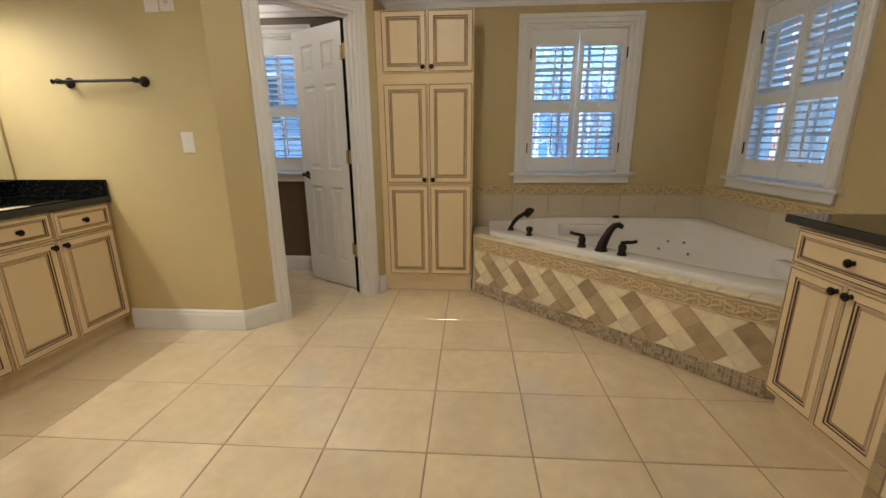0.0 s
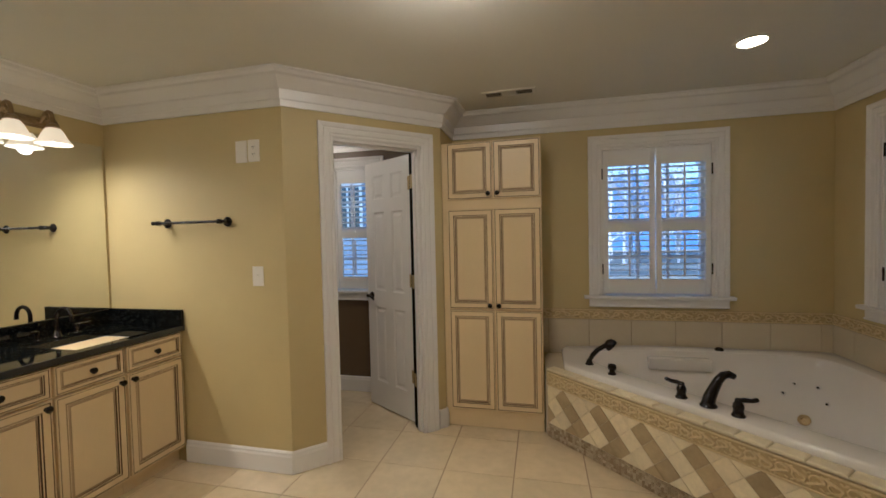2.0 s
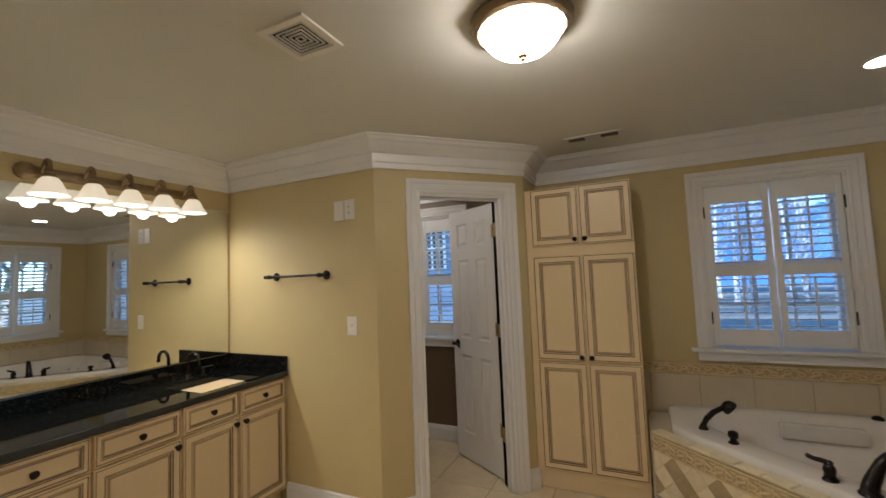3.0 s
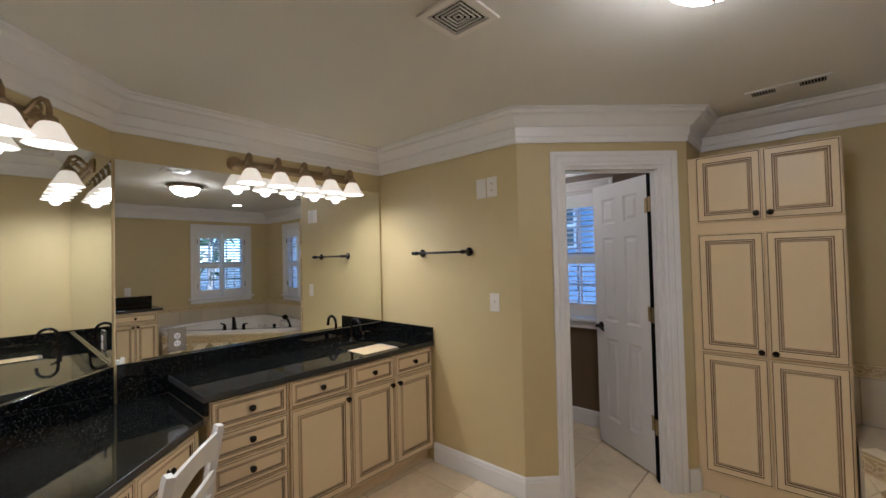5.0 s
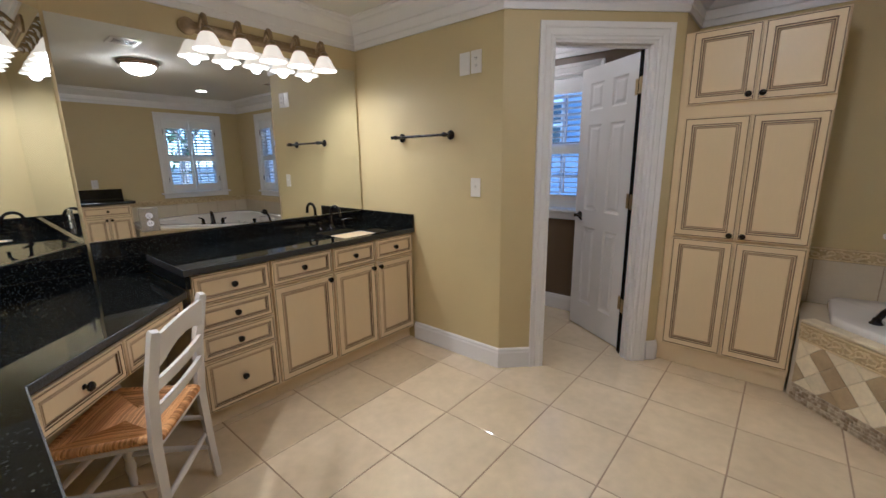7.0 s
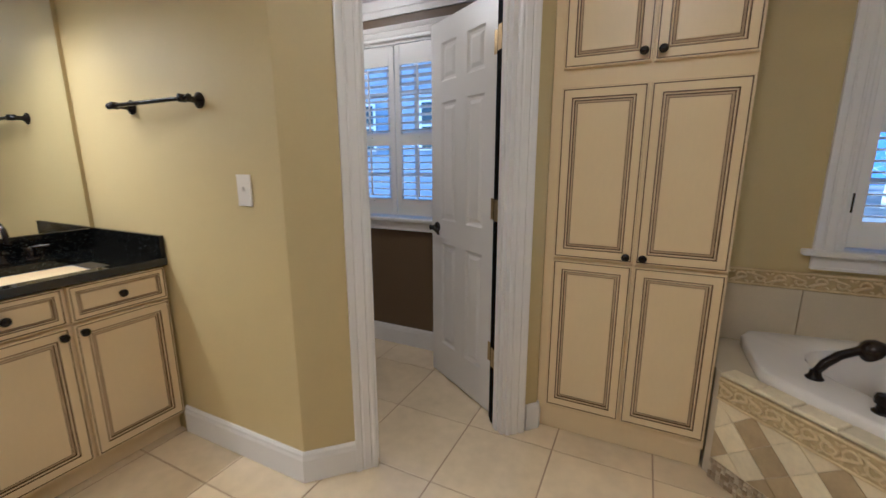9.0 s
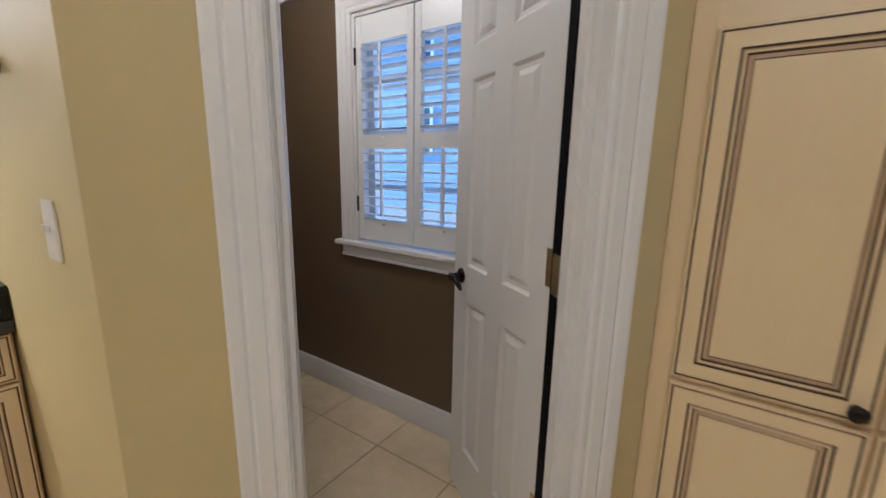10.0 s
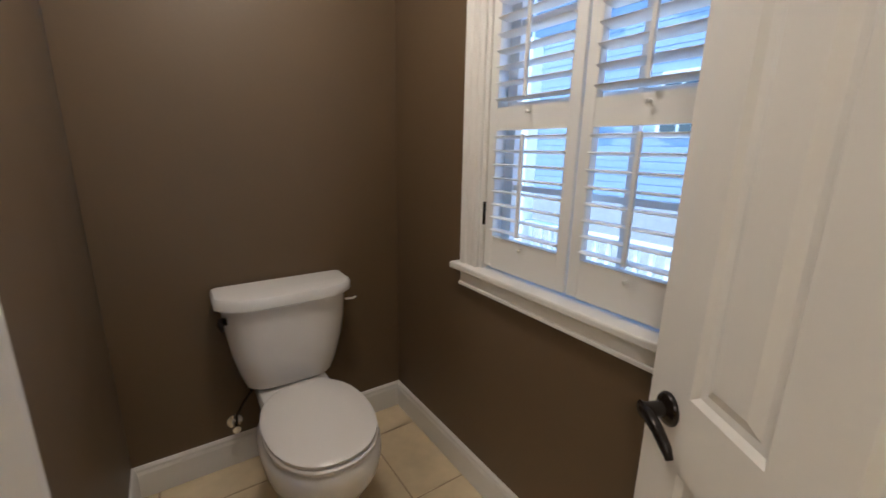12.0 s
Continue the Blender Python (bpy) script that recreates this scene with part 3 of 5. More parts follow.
def front(parent, name, x, z, w, h, knob=None, profile=FRONT, y=0.0):
    """Panelled door or drawer front on a cabinet, with its knob at a spot given in its own width and height."""
    ob = part(name, rings_panel(w, h, profile), CABS, parent, at=pose(x, y, z))
    if knob:
        k = new("knob", KNOB)
        k.matrix_basis = pose(knob[0], -(0.0205 if name == "door" else 0.0135), knob[1], 90, 0, 0)
        k.parent = ob
        k["label"] = "round dark bronze knob"
    return ob


def drawer(parent, x, z, w, h):
    return front(parent, "drawer", x, z, w, h, (w / 2, h / 2), SLIM)


# tall linen cabinet
TALLW = 0.668
tall = thing("tall_cabinet", pose(-0.592, 3.172, 0), "tall cream glazed linen cabinet with six panelled doors", "cabinet")
part("body", boxes((-0.0385, 0, 0.004, 0.36, 0.10, 2.078), (0, TALLW, 0.0, 0.383, 0.10, 2.078), bevel=0.001), CREAM, tall)
part("plinth", boxes((-0.036, TALLW - 0.004, 0.016, 0.37, 0.003, 0.10)), CREAM, tall)
dwid = TALLW / 2 - 0.010
for z, h, kz in ((0.146, 0.722, None), (0.880, 0.715, 0.028), (1.668, 0.405, 0.035)):
    front(tall, "door", 0.006, z, dwid, h, (dwid - 0.028, kz) if kz else None)
    front(tall, "door", TALLW / 2 + 0.004, z, dwid, h, (0.028, kz) if kz else None)

# vanity units along the mirror wall
VX = -2.182
BACK = -WX - 2.182 - 0.004


def unit(name, m, w, depth, label, top, group="", stack=None, doors=1, hinge="l", ndraw=1):
    u = thing(name, m, label, "cabinet", group)
    part("body", boxes((0, w, 0.0, depth, 0.092, top)), CREAM, u)
    part("plinth", boxes((0.0, w, 0.045, depth, 0.003, 0.092)), CREAM, u)
    g = 0.006
    if stack:
        for z, h in stack:
            drawer(u, g, z, w - 2 * g, h)
        return u
    dw = (w - g) / ndraw - g
    for i in range(ndraw):
        drawer(u, g + i * (dw + g), 0.694, dw, 0.145)
    pw = (w - g) / doors - g
    for i in range(doors):
        left = hinge == "l" if doors == 1 else i == 0
        front(u, "door", g + i * (pw + g), 0.112, pw, 0.572, (pw - 0.026 if left else 0.026, 0.572 - 0.032))
    return u


vl = "cream glazed vanity cabinet with panelled door and drawer"
unit("vanity_cabinet", pose(VX, 0.872, 0, 0, 0, 90), 0.395, BACK, "cream glazed cabinet with a stack of four drawers", 0.845, "vanity cabinets", stack=((0.112, 0.272), (0.392, 0.140), (0.540, 0.140), (0.688, 0.150)))
unit("vanity_cabinet", pose(VX, 1.268, 0, 0, 0, 90), 0.398, BACK, vl, 0.845, "vanity cabinets", hinge="l")
unit("vanity_cabinet", pose(VX, 1.667, 0, 0, 0, 90), 0.345, BACK, vl, 0.845, "vanity cabinets", hinge="l")
unit("vanity_cabinet", pose(VX, 2.013, 0, 0, 0, 90), 0.366, BACK, vl, 0.845, "vanity cabinets", hinge="r")

# granite worktop with a cut-out for the basin
SX0, SX1, SY0, SY1 = -2.535, -2.205, 1.80, 2.19
top = boxes((WX + 0.003, SX0, 0.850, PY - 0.003, 0.846, 0.880), (SX1, -2.150, 0.850, PY - 0.003, 0.846, 0.880), (SX0, SX1, 0.850, SY0, 0.846, 0.880), (SX0, SX1, SY1, PY - 0.003, 0.846, 0.880))
bmesh.ops.remove_doubles(top, verts=top.verts, dist=1e-5)
wt = part("worktop", top, GRANITE)
tagged(wt, "polished black granite vanity top with a basin cut-out", "countertop")
part("front_edge", boxes((-2.1505, -2.1455, 0.846, PY - 0.003, 0.847, 0.879), (WX + 0.03, -2.1505, 0.846, 0.8505, 0.847, 0.879), bevel=0.0015), EDGE, wt, "chiselled black granite edge")
tagged(part("backsplash", boxes((WX + 0.002, WX + 0.022, 0.625, PY - 0.024, 0.881, 0.975), bevel=0.002), GRANITE), "low black granite backsplash under the mirror", "backsplash")
tagged(part("side_splash", boxes((WX + 0.002, -2.150, PY - 0.023, PY - 0.002, 0.881, 0.980), bevel=0.002), GRANITE), "black granite side splash on the partition wall", "backsplash")
tagged(part("end_panel", boxes((WX + 0.003, -2.150, 0.850, 0.871, 0.784, 0.845)), GRANITE), "black granite drop at the end of the vanity top", "countertop")

# undermount basin
sb = bmesh.new()
cx, cy = (SX0 + SX1) / 2, (SY0 + SY1) / 2


def rrect(hx, hy, r, z, n=6):
    out = []
    for qx, qy, a0 in ((1, 1, 0), (-1, 1, 90), (-1, -1, 180), (1, -1, 270)):
        for i in range(n + 1):
            a = radians(a0 + 90 * i / n)
            out.append((cx + qx * (hx - r) + r * math.cos(a), cy + qy * (hy - r) + r * math.sin(a), z))
    return out


def loft(bm, loops, cap0=False, cap1=True):
    vs = [[bm.verts.new(p) for p in lp] for lp in loops]
    n = len(vs[0])
    for a, b in zip(vs, vs[1:]):
        for i in range(n):
            bm.faces.new((a[i], a[(i + 1) % n], b[(i + 1) % n], b[i]))
    if cap0:
        bm.faces.new(vs[0][::-1])
    if cap1:
        bm.faces.new(vs[-1])
    return bm


hx, hy = (SX1 - SX0) / 2, (SY1 - SY0) / 2
loft(sb, [rrect(hx + 0.02, hy + 0.02, 0.03, 0.8455), rrect(hx - 0.006, hy - 0.006, 0.04, 0.8455), rrect(hx - 0.012, hy - 0.012, 0.05, 0.80), rrect(hx - 0.03, hy - 0.03, 0.06, 0.735), rrect(hx - 0.08, hy - 0.10, 0.04, 0.715)])
basin = thing("basin", pose(0, 0, 0), "white undermount porcelain basin in the granite top", "sink")
part("bowl", sb, PORCELAIN, basin, smooth=True)
part("drain", lathe([(0.022, 0.716), (0.022, 0.720), (0.012, 0.721), (0, 0.719)], 16, m=Matrix.Translation((cx, cy, 0))), BRONZE, basin)

# mirrors
tagged(part("mirror", boxes((WX + 0.001, WX + 0.007, 0.622, PY - 0.020, 0.977, 2.045)), MIRROR), "large frameless wall mirror over the vanity", "mirror")
ANGDIR = (Vector(ANG) - Vector((WX, 0.61))).normalized()
M2 = pose(WX, 0.61, 0, 0, 0, -45)
tagged(part("mirror", boxes((0.012, 1.29, 0.001, 0.007, 0.977, 2.045)), MIRROR, at=M2), "large frameless wall mirror over the dressing desk", "mirror")

# dressing desk across the corner
desk_top = prism([(WX + 0.02, 0.849), (-2.150, 0.849), (-1.560, 0.264), (-0.72, 0.264), (-0.72, ANG[1] + 0.003), (ANG[0], ANG[1] + 0.003), (WX + 0.004, 0.612)], 0.746, 0.780)
dt = tagged(part("worktop", desk_top, GRANITE), "polished black granite dressing desk top across the corner", "countertop")
part("front_edge", sweep([(-2.150, 0.8445), (-1.560, 0.264), (-0.72, 0.264)], [(-0.001, 0.747), (0.004, 0.749), (0.005, 0.763), (0.004, 0.777), (-0.001, 0.779)]), EDGE, dt, "chiselled black granite edge")
tagged(part("desk_splash", boxes((0.02, 1.29, 0.002, 0.022, 0.781, 0.975), bevel=0.002), GRANITE, at=M2), "tall black granite splash behind the dressing desk", "backsplash")
tagged(part("desk_splash", boxes((WX + 0.002, WX + 0.022, 0.625, 0.849, 0.781, 0.880), bevel=0.002), GRANITE), "short black granite splash beside the vanity", "backsplash")
dl = math.hypot(0.59, 0.585)
DM = pose(-1.560 - 0.02, 0.264 - 0.02, 0, 0, 0, 135)
desk = thing("dressing_desk", DM, "cream glazed desk apron with drawers under the granite", "desk")
part("apron", boxes((0.0, dl - 0.0, 0.0, 0.42, 0.590, 0.745)), CREAM, desk)
drawer(desk, 0.008, 0.592, 0.378, 0.142)
drawer(desk, 0.394, 0.592, 0.378, 0.142)
side = unit("vanity_cabinet", pose(-0.73, 0.242, 0, 0, 0, 180), 0.80, 0.555, "cream glazed cabinet under the second granite top", 0.745, "vanity cabinets", stack=((0.132, 0.29), (0.428, 0.30)))

# single cabinet beside the bath
RC = pose(1.412, 1.742, 0, 0, 0, -90)
unit("side_cabinet", RC, 0.535, 0.58, "cream glazed bathroom cabinet with two doors and one drawer", 0.852, doors=2)
st_top = tagged(part("worktop", boxes((1.375, EX - 0.003, 1.205, 1.790, 0.853, 0.888), bevel=0.003), GRANITE), "polished black granite top on the side cabinet", "countertop")
part("front_edge", boxes((1.370, 1.3755, 1.207, 1.788, 0.856, 0.885), bevel=0.0015), EDGE, st_top, "chiselled black granite edge")
tagged(part("backsplash", boxes((EX - 0.023, EX - 0.002, 1.205, 1.790, 0.889, 1.030), bevel=0.002), GRANITE), "low black granite splash on the side wall", "backsplash")

JETS = [(1.585, 3.322, 0.337), (1.664, 3.350, 0.392), (1.762, 3.290, 0.394), (1.749, 3.183, 0.330)]
SUCTION = (1.640, 3.199, 0.217)

# ---------------------------------------------------------------- bath
TS = pose(0.100, 3.145, 0, 0, 0, -45)
TL = 1.905
TC = (1.172, 2.800)
NORMALS = ((-math.sqrt(0.5), -math.sqrt(0.5)), (1, 0), (0, 1), (-1, 0), (0, -1))


def bath_loop(dists, p, z, n=112, lift=0.0):
    """Rounded five-sided outline of the corner bath: distances of its sides from the middle."""
    out = []
    for i in range(n):
        a = 2 * math.pi * i / n
        u = (math.cos(a), math.sin(a))
        s = sum(max(0.0, (m[0] * u[0] + m[1] * u[1]) / d) ** p for m, d in zip(NORMALS, dists))
        r = s ** (-1.0 / p)
        x, y = TC[0] + r * u[0], TC[1] + r * u[1]
        out.append((x, y, z + lift * min(1.0, max(0.0, (x + y - 3.45) / 0.9))))
    return out


EDGE = (0.503, 0.825, 0.757, 1.088, 1.003)
HOLE = (0.43, 0.79, 0.72, 0.94, 0.95)
deck = part("tub_deck", loft(bmesh.new(), [bath_loop(EDGE, 300, 0.003), bath_loop(EDGE, 300, 0.470), bath_loop(HOLE, 60, 0.470), bath_loop(HOLE, 60, 0.40)], cap1=False), WALLTILE)
tagged(deck, "tiled corner surround with a travertine front that carries the bath", "bath surround", kind="structure")


tub = thing("bathtub", pose(0, 0, 0), "white acrylic corner whirlpool bath with a moulded rim", "bathtub")
OUT, LIP, BED = (0.450, 0.812, 0.742, 0.962, 0.970), (0.285, 0.715, 0.640, 0.800, 0.830), (0.06, 0.40, 0.34, 0.42, 0.45)


def mix(a, b, t):
    return tuple(x + (y - x) * t for x, y in zip(a, b))


shell = loft(bmesh.new(), [
    bath_loop(mix(OUT, LIP, 0.02), 60, 0.4705), bath_loop(OUT, 60, 0.480), bath_loop(OUT, 60, 0.506, lift=0.045), bath_loop(mix(OUT, LIP, 0.04), 60, 0.515, lift=0.045), bath_loop(mix(OUT, LIP, 0.10), 40, 0.518, lift=0.045),
    bath_loop(mix(OUT, LIP, 0.90), 9, 0.517, lift=0.04), bath_loop(mix(OUT, LIP, 0.97), 8, 0.513, lift=0.04), bath_loop(LIP, 7.5, 0.500, lift=0.03), bath_loop(mix(LIP, BED, 0.10), 7, 0.43), bath_loop(mix(LIP, BED, 0.20), 6, 0.40),
    bath_loop(mix(LIP, BED, 0.42), 5, 0.30), bath_loop(mix(LIP, BED, 0.62), 5, 0.19), bath_loop(mix(LIP, BED, 0.78), 5, 0.125), bath_loop(BED, 5, 0.105)])
part("shell", shell, ACRYLIC, tub, smooth=True)


def pill(x0, x1, y0, y1, z0, z1, r):
    return boxes((x0, x1, y0, y1, z0, z1), bevel=r)


part("headrest", pill(0.80, 1.20, 3.375, 3.46, 0.43, 0.515, 0.012), ACRYLIC, tub, "moulded white armrest", smooth=True)
part("headrest", pill(1.815, 1.90, 2.02, 2.42, 0.43, 0.515, 0.012), ACRYLIC, tub, "moulded white armrest", smooth=True)


def jet(p, n, r=0.015):
    m = Matrix.Translation(p) @ Vector(n).to_track_quat("Z", "Y").to_matrix().to_4x4()
    bm = lathe([(r, -0.004), (r, 0.004), (r * 0.8, 0.007), (r * 0.55, 0.004), (r * 0.5, -0.001), (0, -0.001)], 14, m=m)
    for f in bm.faces:
        if f.calc_center_median().length and (f.calc_center_median() - Vector(p)).length < r * 0.56:
            f.material_index = 1
    return bm


for p in JETS:
    d = Vector((TC[0] - p[0], TC[1] - p[1], 0.28))
    part("jet", jet(p, d), [ACRYLIC, BRONZE], tub, "small round whirlpool jet", smooth=True)
part("suction_cover", lathe([(0.034, 0), (0.034, 0.006), (0.028, 0.009), (0.015, 0.009), (0.013, 0.005), (0, 0.005)], 20, m=Matrix.Translation(SUCTION) @ Vector((TC[0] - SUCTION[0], TC[1] - SUCTION[1], 0.45)).to_track_quat("Z", "Y").to_matrix().to_4x4()), BRASS, tub, "round brass suction cover", smooth=True)
part("air_control", lathe([(0.028, 0), (0.028, 0.006), (0.022, 0.016), (0.014, 0.02), (0, 0.021)], 18, m=Matrix.Translation((1.281, 3.485, 0.559))), BRONZE, tub, "dark round air control", smooth=True)

DIAG = pose(0, 0, 0, 0, 0, 45)
RIM = 0.5175


def deck_handle(x, y, turn):
    h = thing("bath_tap", pose(x, y, RIM, 0, 0, turn), "dark oil-rubbed bronze lever tap on the bath rim", "tap", "bath taps")
    part("base", lathe([(0.030, 0), (0.030, 0.006), (0.024, 0.012), (0.021, 0.03), (0.025, 0.045), (0.022, 0.060), (0.014, 0.070), (0.016, 0.078), (0.010, 0.086), (0, 0.088)], 18), BRONZE, h, smooth=True)
    part("lever", tube([(0, 0, 0.076), (0.024, 0, 0.082), (0.048, 0, 0.083), (0.070, 0, 0.091), (0.078, 0, 0.095)], [0.010, 0.012, 0.010, 0.011, 0.006], 10), BRONZE, h, smooth=True)


deck_handle(0.785, 2.645, 160)
deck_handle(0.972, 2.452, -20)
sp = thing("bath_spout", pose(0.880, 2.552, RIM, 0, 0, 14), "dark oil-rubbed bronze curved bath spout", "faucet")
part("base", lathe([(0.040, 0), (0.040, 0.006), (0.033, 0.014), (0.028, 0.03), (0.024, 0.04)], 20), BRONZE, sp, smooth=True)
part("neck", tube([(0, 0, 0.02), (0.008, 0, 0.05), (0.028, 0, 0.090), (0.050, 0, 0.130), (0.076, 0, 0.156), (0.106, 0, 0.160), (0.130, 0, 0.148)], [0.031, 0.029, 0.025, 0.022, 0.020, 0.019, 0.016], 14), BRONZE, sp, smooth=True)
hs = thing("hand_shower", pose(0.375, 3.145, RIM, 0, 0, -2), "dark bronze hand shower in its holder on the bath rim", "hand shower")
part("holder", lathe([(0.028, 0), (0.028, 0.006), (0.020, 0.014), (0.017, 0.032), (0.012, 0.036)], 18), BRONZE, hs, smooth=True)
part("handle", tube([(0, 0, 0.026), (0.02, 0, 0.065), (0.055, 0, 0.105), (0.095, 0, 0.130), (0.115, 0, 0.140)], [0.013, 0.016, 0.016, 0.015, 0.019], 12), BRONZE, hs, smooth=True)
part("head", lathe([(0, 0.042), (0.018, 0.038), (0.033, 0.026), (0.043, 0.002), (0.041, -0.010), (0, -0.013)], 20, m=pose(0.138, 0, 0.138, 0, -48, 0)), BRONZE, hs, smooth=True)
dv = thing("diverter_valve", pose(0.490, 2.965, RIM), "small dark bronze diverter knob on the bath rim", "tap")
part("base", lathe([(0.026, 0), (0.026, 0.006), (0.018, 0.012), (0.015, 0.03)], 18), BRONZE, dv, smooth=True)
part("knob", lathe([(0.015, 0.03), (0.024, 0.034), (0.026, 0.05), (0.022, 0.062), (0.012, 0.066), (0, 0.066)], 18), BRONZE, dv, smooth=True)

# ---------------------------------------------------------------- vanity faucet
fa = thing("faucet", pose(-2.625, 1.995, 0.8805), "dark oil-rubbed bronze gooseneck basin faucet with two levers", "faucet")
part("spout", tube([(0, 0, 0), (0, 0, 0.075), *[(0.055 - 0.055 * math.cos(radians(a)), 0, 0.115 + 0.055 * math.sin(radians(a))) for a in range(0, 181, 15)], (0.112, 0, 0.095)], [0.012, 0.011] + [0.0105] * 13 + [0.012], 12), BRONZE, fa, smooth=True)
part("base", lathe([(0.027, 0), (0.027, 0.006), (0.020, 0.012), (0.016, 0.03), (0.012, 0.036)], 18), BRONZE, fa, smooth=True)
for dy in (-0.10, 0.10):
    part("lever", tube([(0, dy, 0.052), (0.02, dy * 1.15, 0.058), (0.045, dy * 1.5, 0.060)], [0.009, 0.008, 0.006], 10, lathe([(0.024, 0), (0.024, 0.006), (0.016, 0.012), (0.014, 0.03), (0.017, 0.044), (0.012, 0.058), (0, 0.061)], 16, m=Matrix.Translation((0, dy, 0)))), BRONZE, fa, smooth=True)

# ---------------------------------------------------------------- vanity light bars
def shade_mesh():
    prof = [(0.024, 0.0), (0.034, -0.005), (0.046, -0.022), (0.056, -0.045), (0.066, -0.066), (0.080, -0.086), (0.084, -0.093), (0.081, -0.093), (0.076, -0.085), (0.063, -0.065), (0.053, -0.044), (0.043, -0.022), (0.032, -0.008), (0.020, -0.004)]
    bm = bmesh.new()
    lathe(prof, 22, bm, wave=lambda a, z: 1 + 0.03 * math.cos(8 * a) * max(0, (-z - 0.05)) / 0.04)
    return bm


def light_bar(name, m, label):
    b = thing(name, m, label, "wall light")
    bar = bmesh.new()
    box(bar, -0.06, 0.81, -0.016, 0, -0.030, 0.030, bevel=0.006)
    box(bar, -0.055, 0.805, -0.026, -0.016, -0.018, 0.018, bevel=0.005)
    for x in (-0.055, 0.805):
        lathe([(0.046, 0), (0.046, 0.012), (0.034, 0.022), (0.018, 0.028), (0, 0.03)], 18, bar, Matrix.Translation((x, 0, 0)) @ Matrix.Rotation(radians(90), 4, "X"))
    part("back_bar", bar, GOLDBRONZE, b, "aged bronze embossed bar", smooth=True)
    for i in range(5):
        x = 0.187 * i
        pts = [(x, -0.02, 0.0), (x, -0.045, 0.022), (x, -0.065, 0.045), (x, -0.088, 0.055), (x, -0.108, 0.046), (x, -0.118, 0.024), (x, -0.120, -0.022)]
        arm = tube(pts, [0.009, 0.010, 0.011, 0.011, 0.011, 0.010, 0.012], 10)
        spiral = [(x, -0.072 + (0.030 - 0.0035 * k) * math.cos(0.75 * k + 0.4), 0.012 + (0.030 - 0.0035 * k) * math.sin(0.75 * k + 0.4)) for k in range(8)]
        tube(spiral, [0.006] * 8, 8, arm)
        lathe([(0.012, -0.012), (0.026, -0.022), (0.029, -0.036), (0.024, -0.046)], 16, arm, Matrix.Translation((x, -0.12, 0)))
        a = part("arm", arm, GOLDBRONZE, b, "scrolled aged bronze arm", smooth=True)
        part("shade", shade_mesh(), SHADEGLASS, a, "frosted white glass bell shade, lit", smooth=True, at=pose(x, -0.12, -0.040))
        part("bulb", lathe([(0.0, 0.01), (0.012, 0.008), (0.014, -0.02), (0.024, -0.042), (0.026, -0.056), (0.018, -0.070), (0, -0.075)], 14), BULB, a, smooth=True, at=pose(x, -0.12, -0.046))
        w = m @ Vector((x, -0.12, -0.139))
        bulb_light(w, VANITY_WATTS, 0.035)
    return b


light_bar("vanity_light", pose(WX, 1.272, 2.112, 0, 0, 90), "aged bronze five-arm vanity light with frosted bell shades")
P2 = Vector((WX, 0.61)) + (0.486 + 0.748) * ANGDIR
light_bar("vanity_light", pose(P2.x, P2.y, 2.112, 0, 0, 135), "aged bronze five-arm light with frosted shades over the desk mirror")

# ---------------------------------------------------------------- ceiling fittings
def ceiling_light(at, label, glass):
    cl = thing("ceiling_light", at, label, "ceiling light")
    part("ring", lathe([(0.150, -0.001), (0.178, -0.006), (0.180, -0.020), (0.170, -0.030), (0.166, -0.040), (0.152, -0.046), (0.145, -0.040)], 48, wave=lambda a, z: 1 + 0.010 * math.cos(24 * a)), GOLDBRONZE, cl, "embossed aged bronze ring", smooth=True)
    part("bowl", lathe([(0.140, -0.040), (0.138, -0.056), (0.122, -0.082), (0.098, -0.104), (0.060, -0.120), (0.020, -0.128), (0, -0.129)], 48, wave=lambda a, z: 1 + 0.008 * math.cos(32 * a)), glass, cl, "ribbed frosted glass bowl, lit", smooth=True)
    part("finial", lathe([(0.0, -0.126), (0.016, -0.128), (0.018, -0.134), (0.008, -0.138), (0.010, -0.146), (0.004, -0.152), (0, -0.153)], 16), BRASS, cl, "small brass finial", smooth=True)
    return cl


ceiling_light(pose(-0.245, 1.63, CEILING), "flush ceiling light with ribbed frosted bowl and bronze ring", BOWLGLASS)
ceiling_light(pose(-1.98, 3.05, CEILING), "flush ceiling light of the toilet room, lit", WCBOWL)
dn = thing("downlight", pose(1.140, 2.710, CEILING), "white recessed ceiling downlight, lit", "downlight")
part("trim_ring", lathe([(0.088, -0.0005), (0.086, -0.005), (0.068, -0.006), (0.062, -0.001)], 32), CEIL, dn, smooth=True)
part("lens", lathe([(0.0, -0.003), (0.063, -0.003)], 32), LENS, dn)

ev = thing("exhaust_fan", pose(-0.988, 1.345, CEILING), "square cream exhaust fan grille on the ceiling", "vent")
part("frame", boxes((-0.108, 0.108, 0.082, 0.108, -0.010, -0.0005), (-0.108, 0.108, -0.108, -0.082, -0.010, -0.0005), (-0.108, -0.082, -0.082, 0.082, -0.010, -0.0005), (0.082, 0.108, -0.082, 0.082, -0.010, -0.0005)), PLATE, ev)
part("backing", boxes((-0.083, 0.083, -0.083, 0.083, -0.003, -0.001)), DARK, ev)
for k in range(5):
    o, i = 0.0765 - 0.0155 * k, 0.0728 - 0.0155 * k
    part("slat", boxes((-o, o, i, o, -0.009, -0.003), (-o, o, -o, -i, -0.009, -0.003), (-o, -i, -i, i, -0.009, -0.003), (i, o, -i, i, -0.009, -0.003)), PLATE, ev)
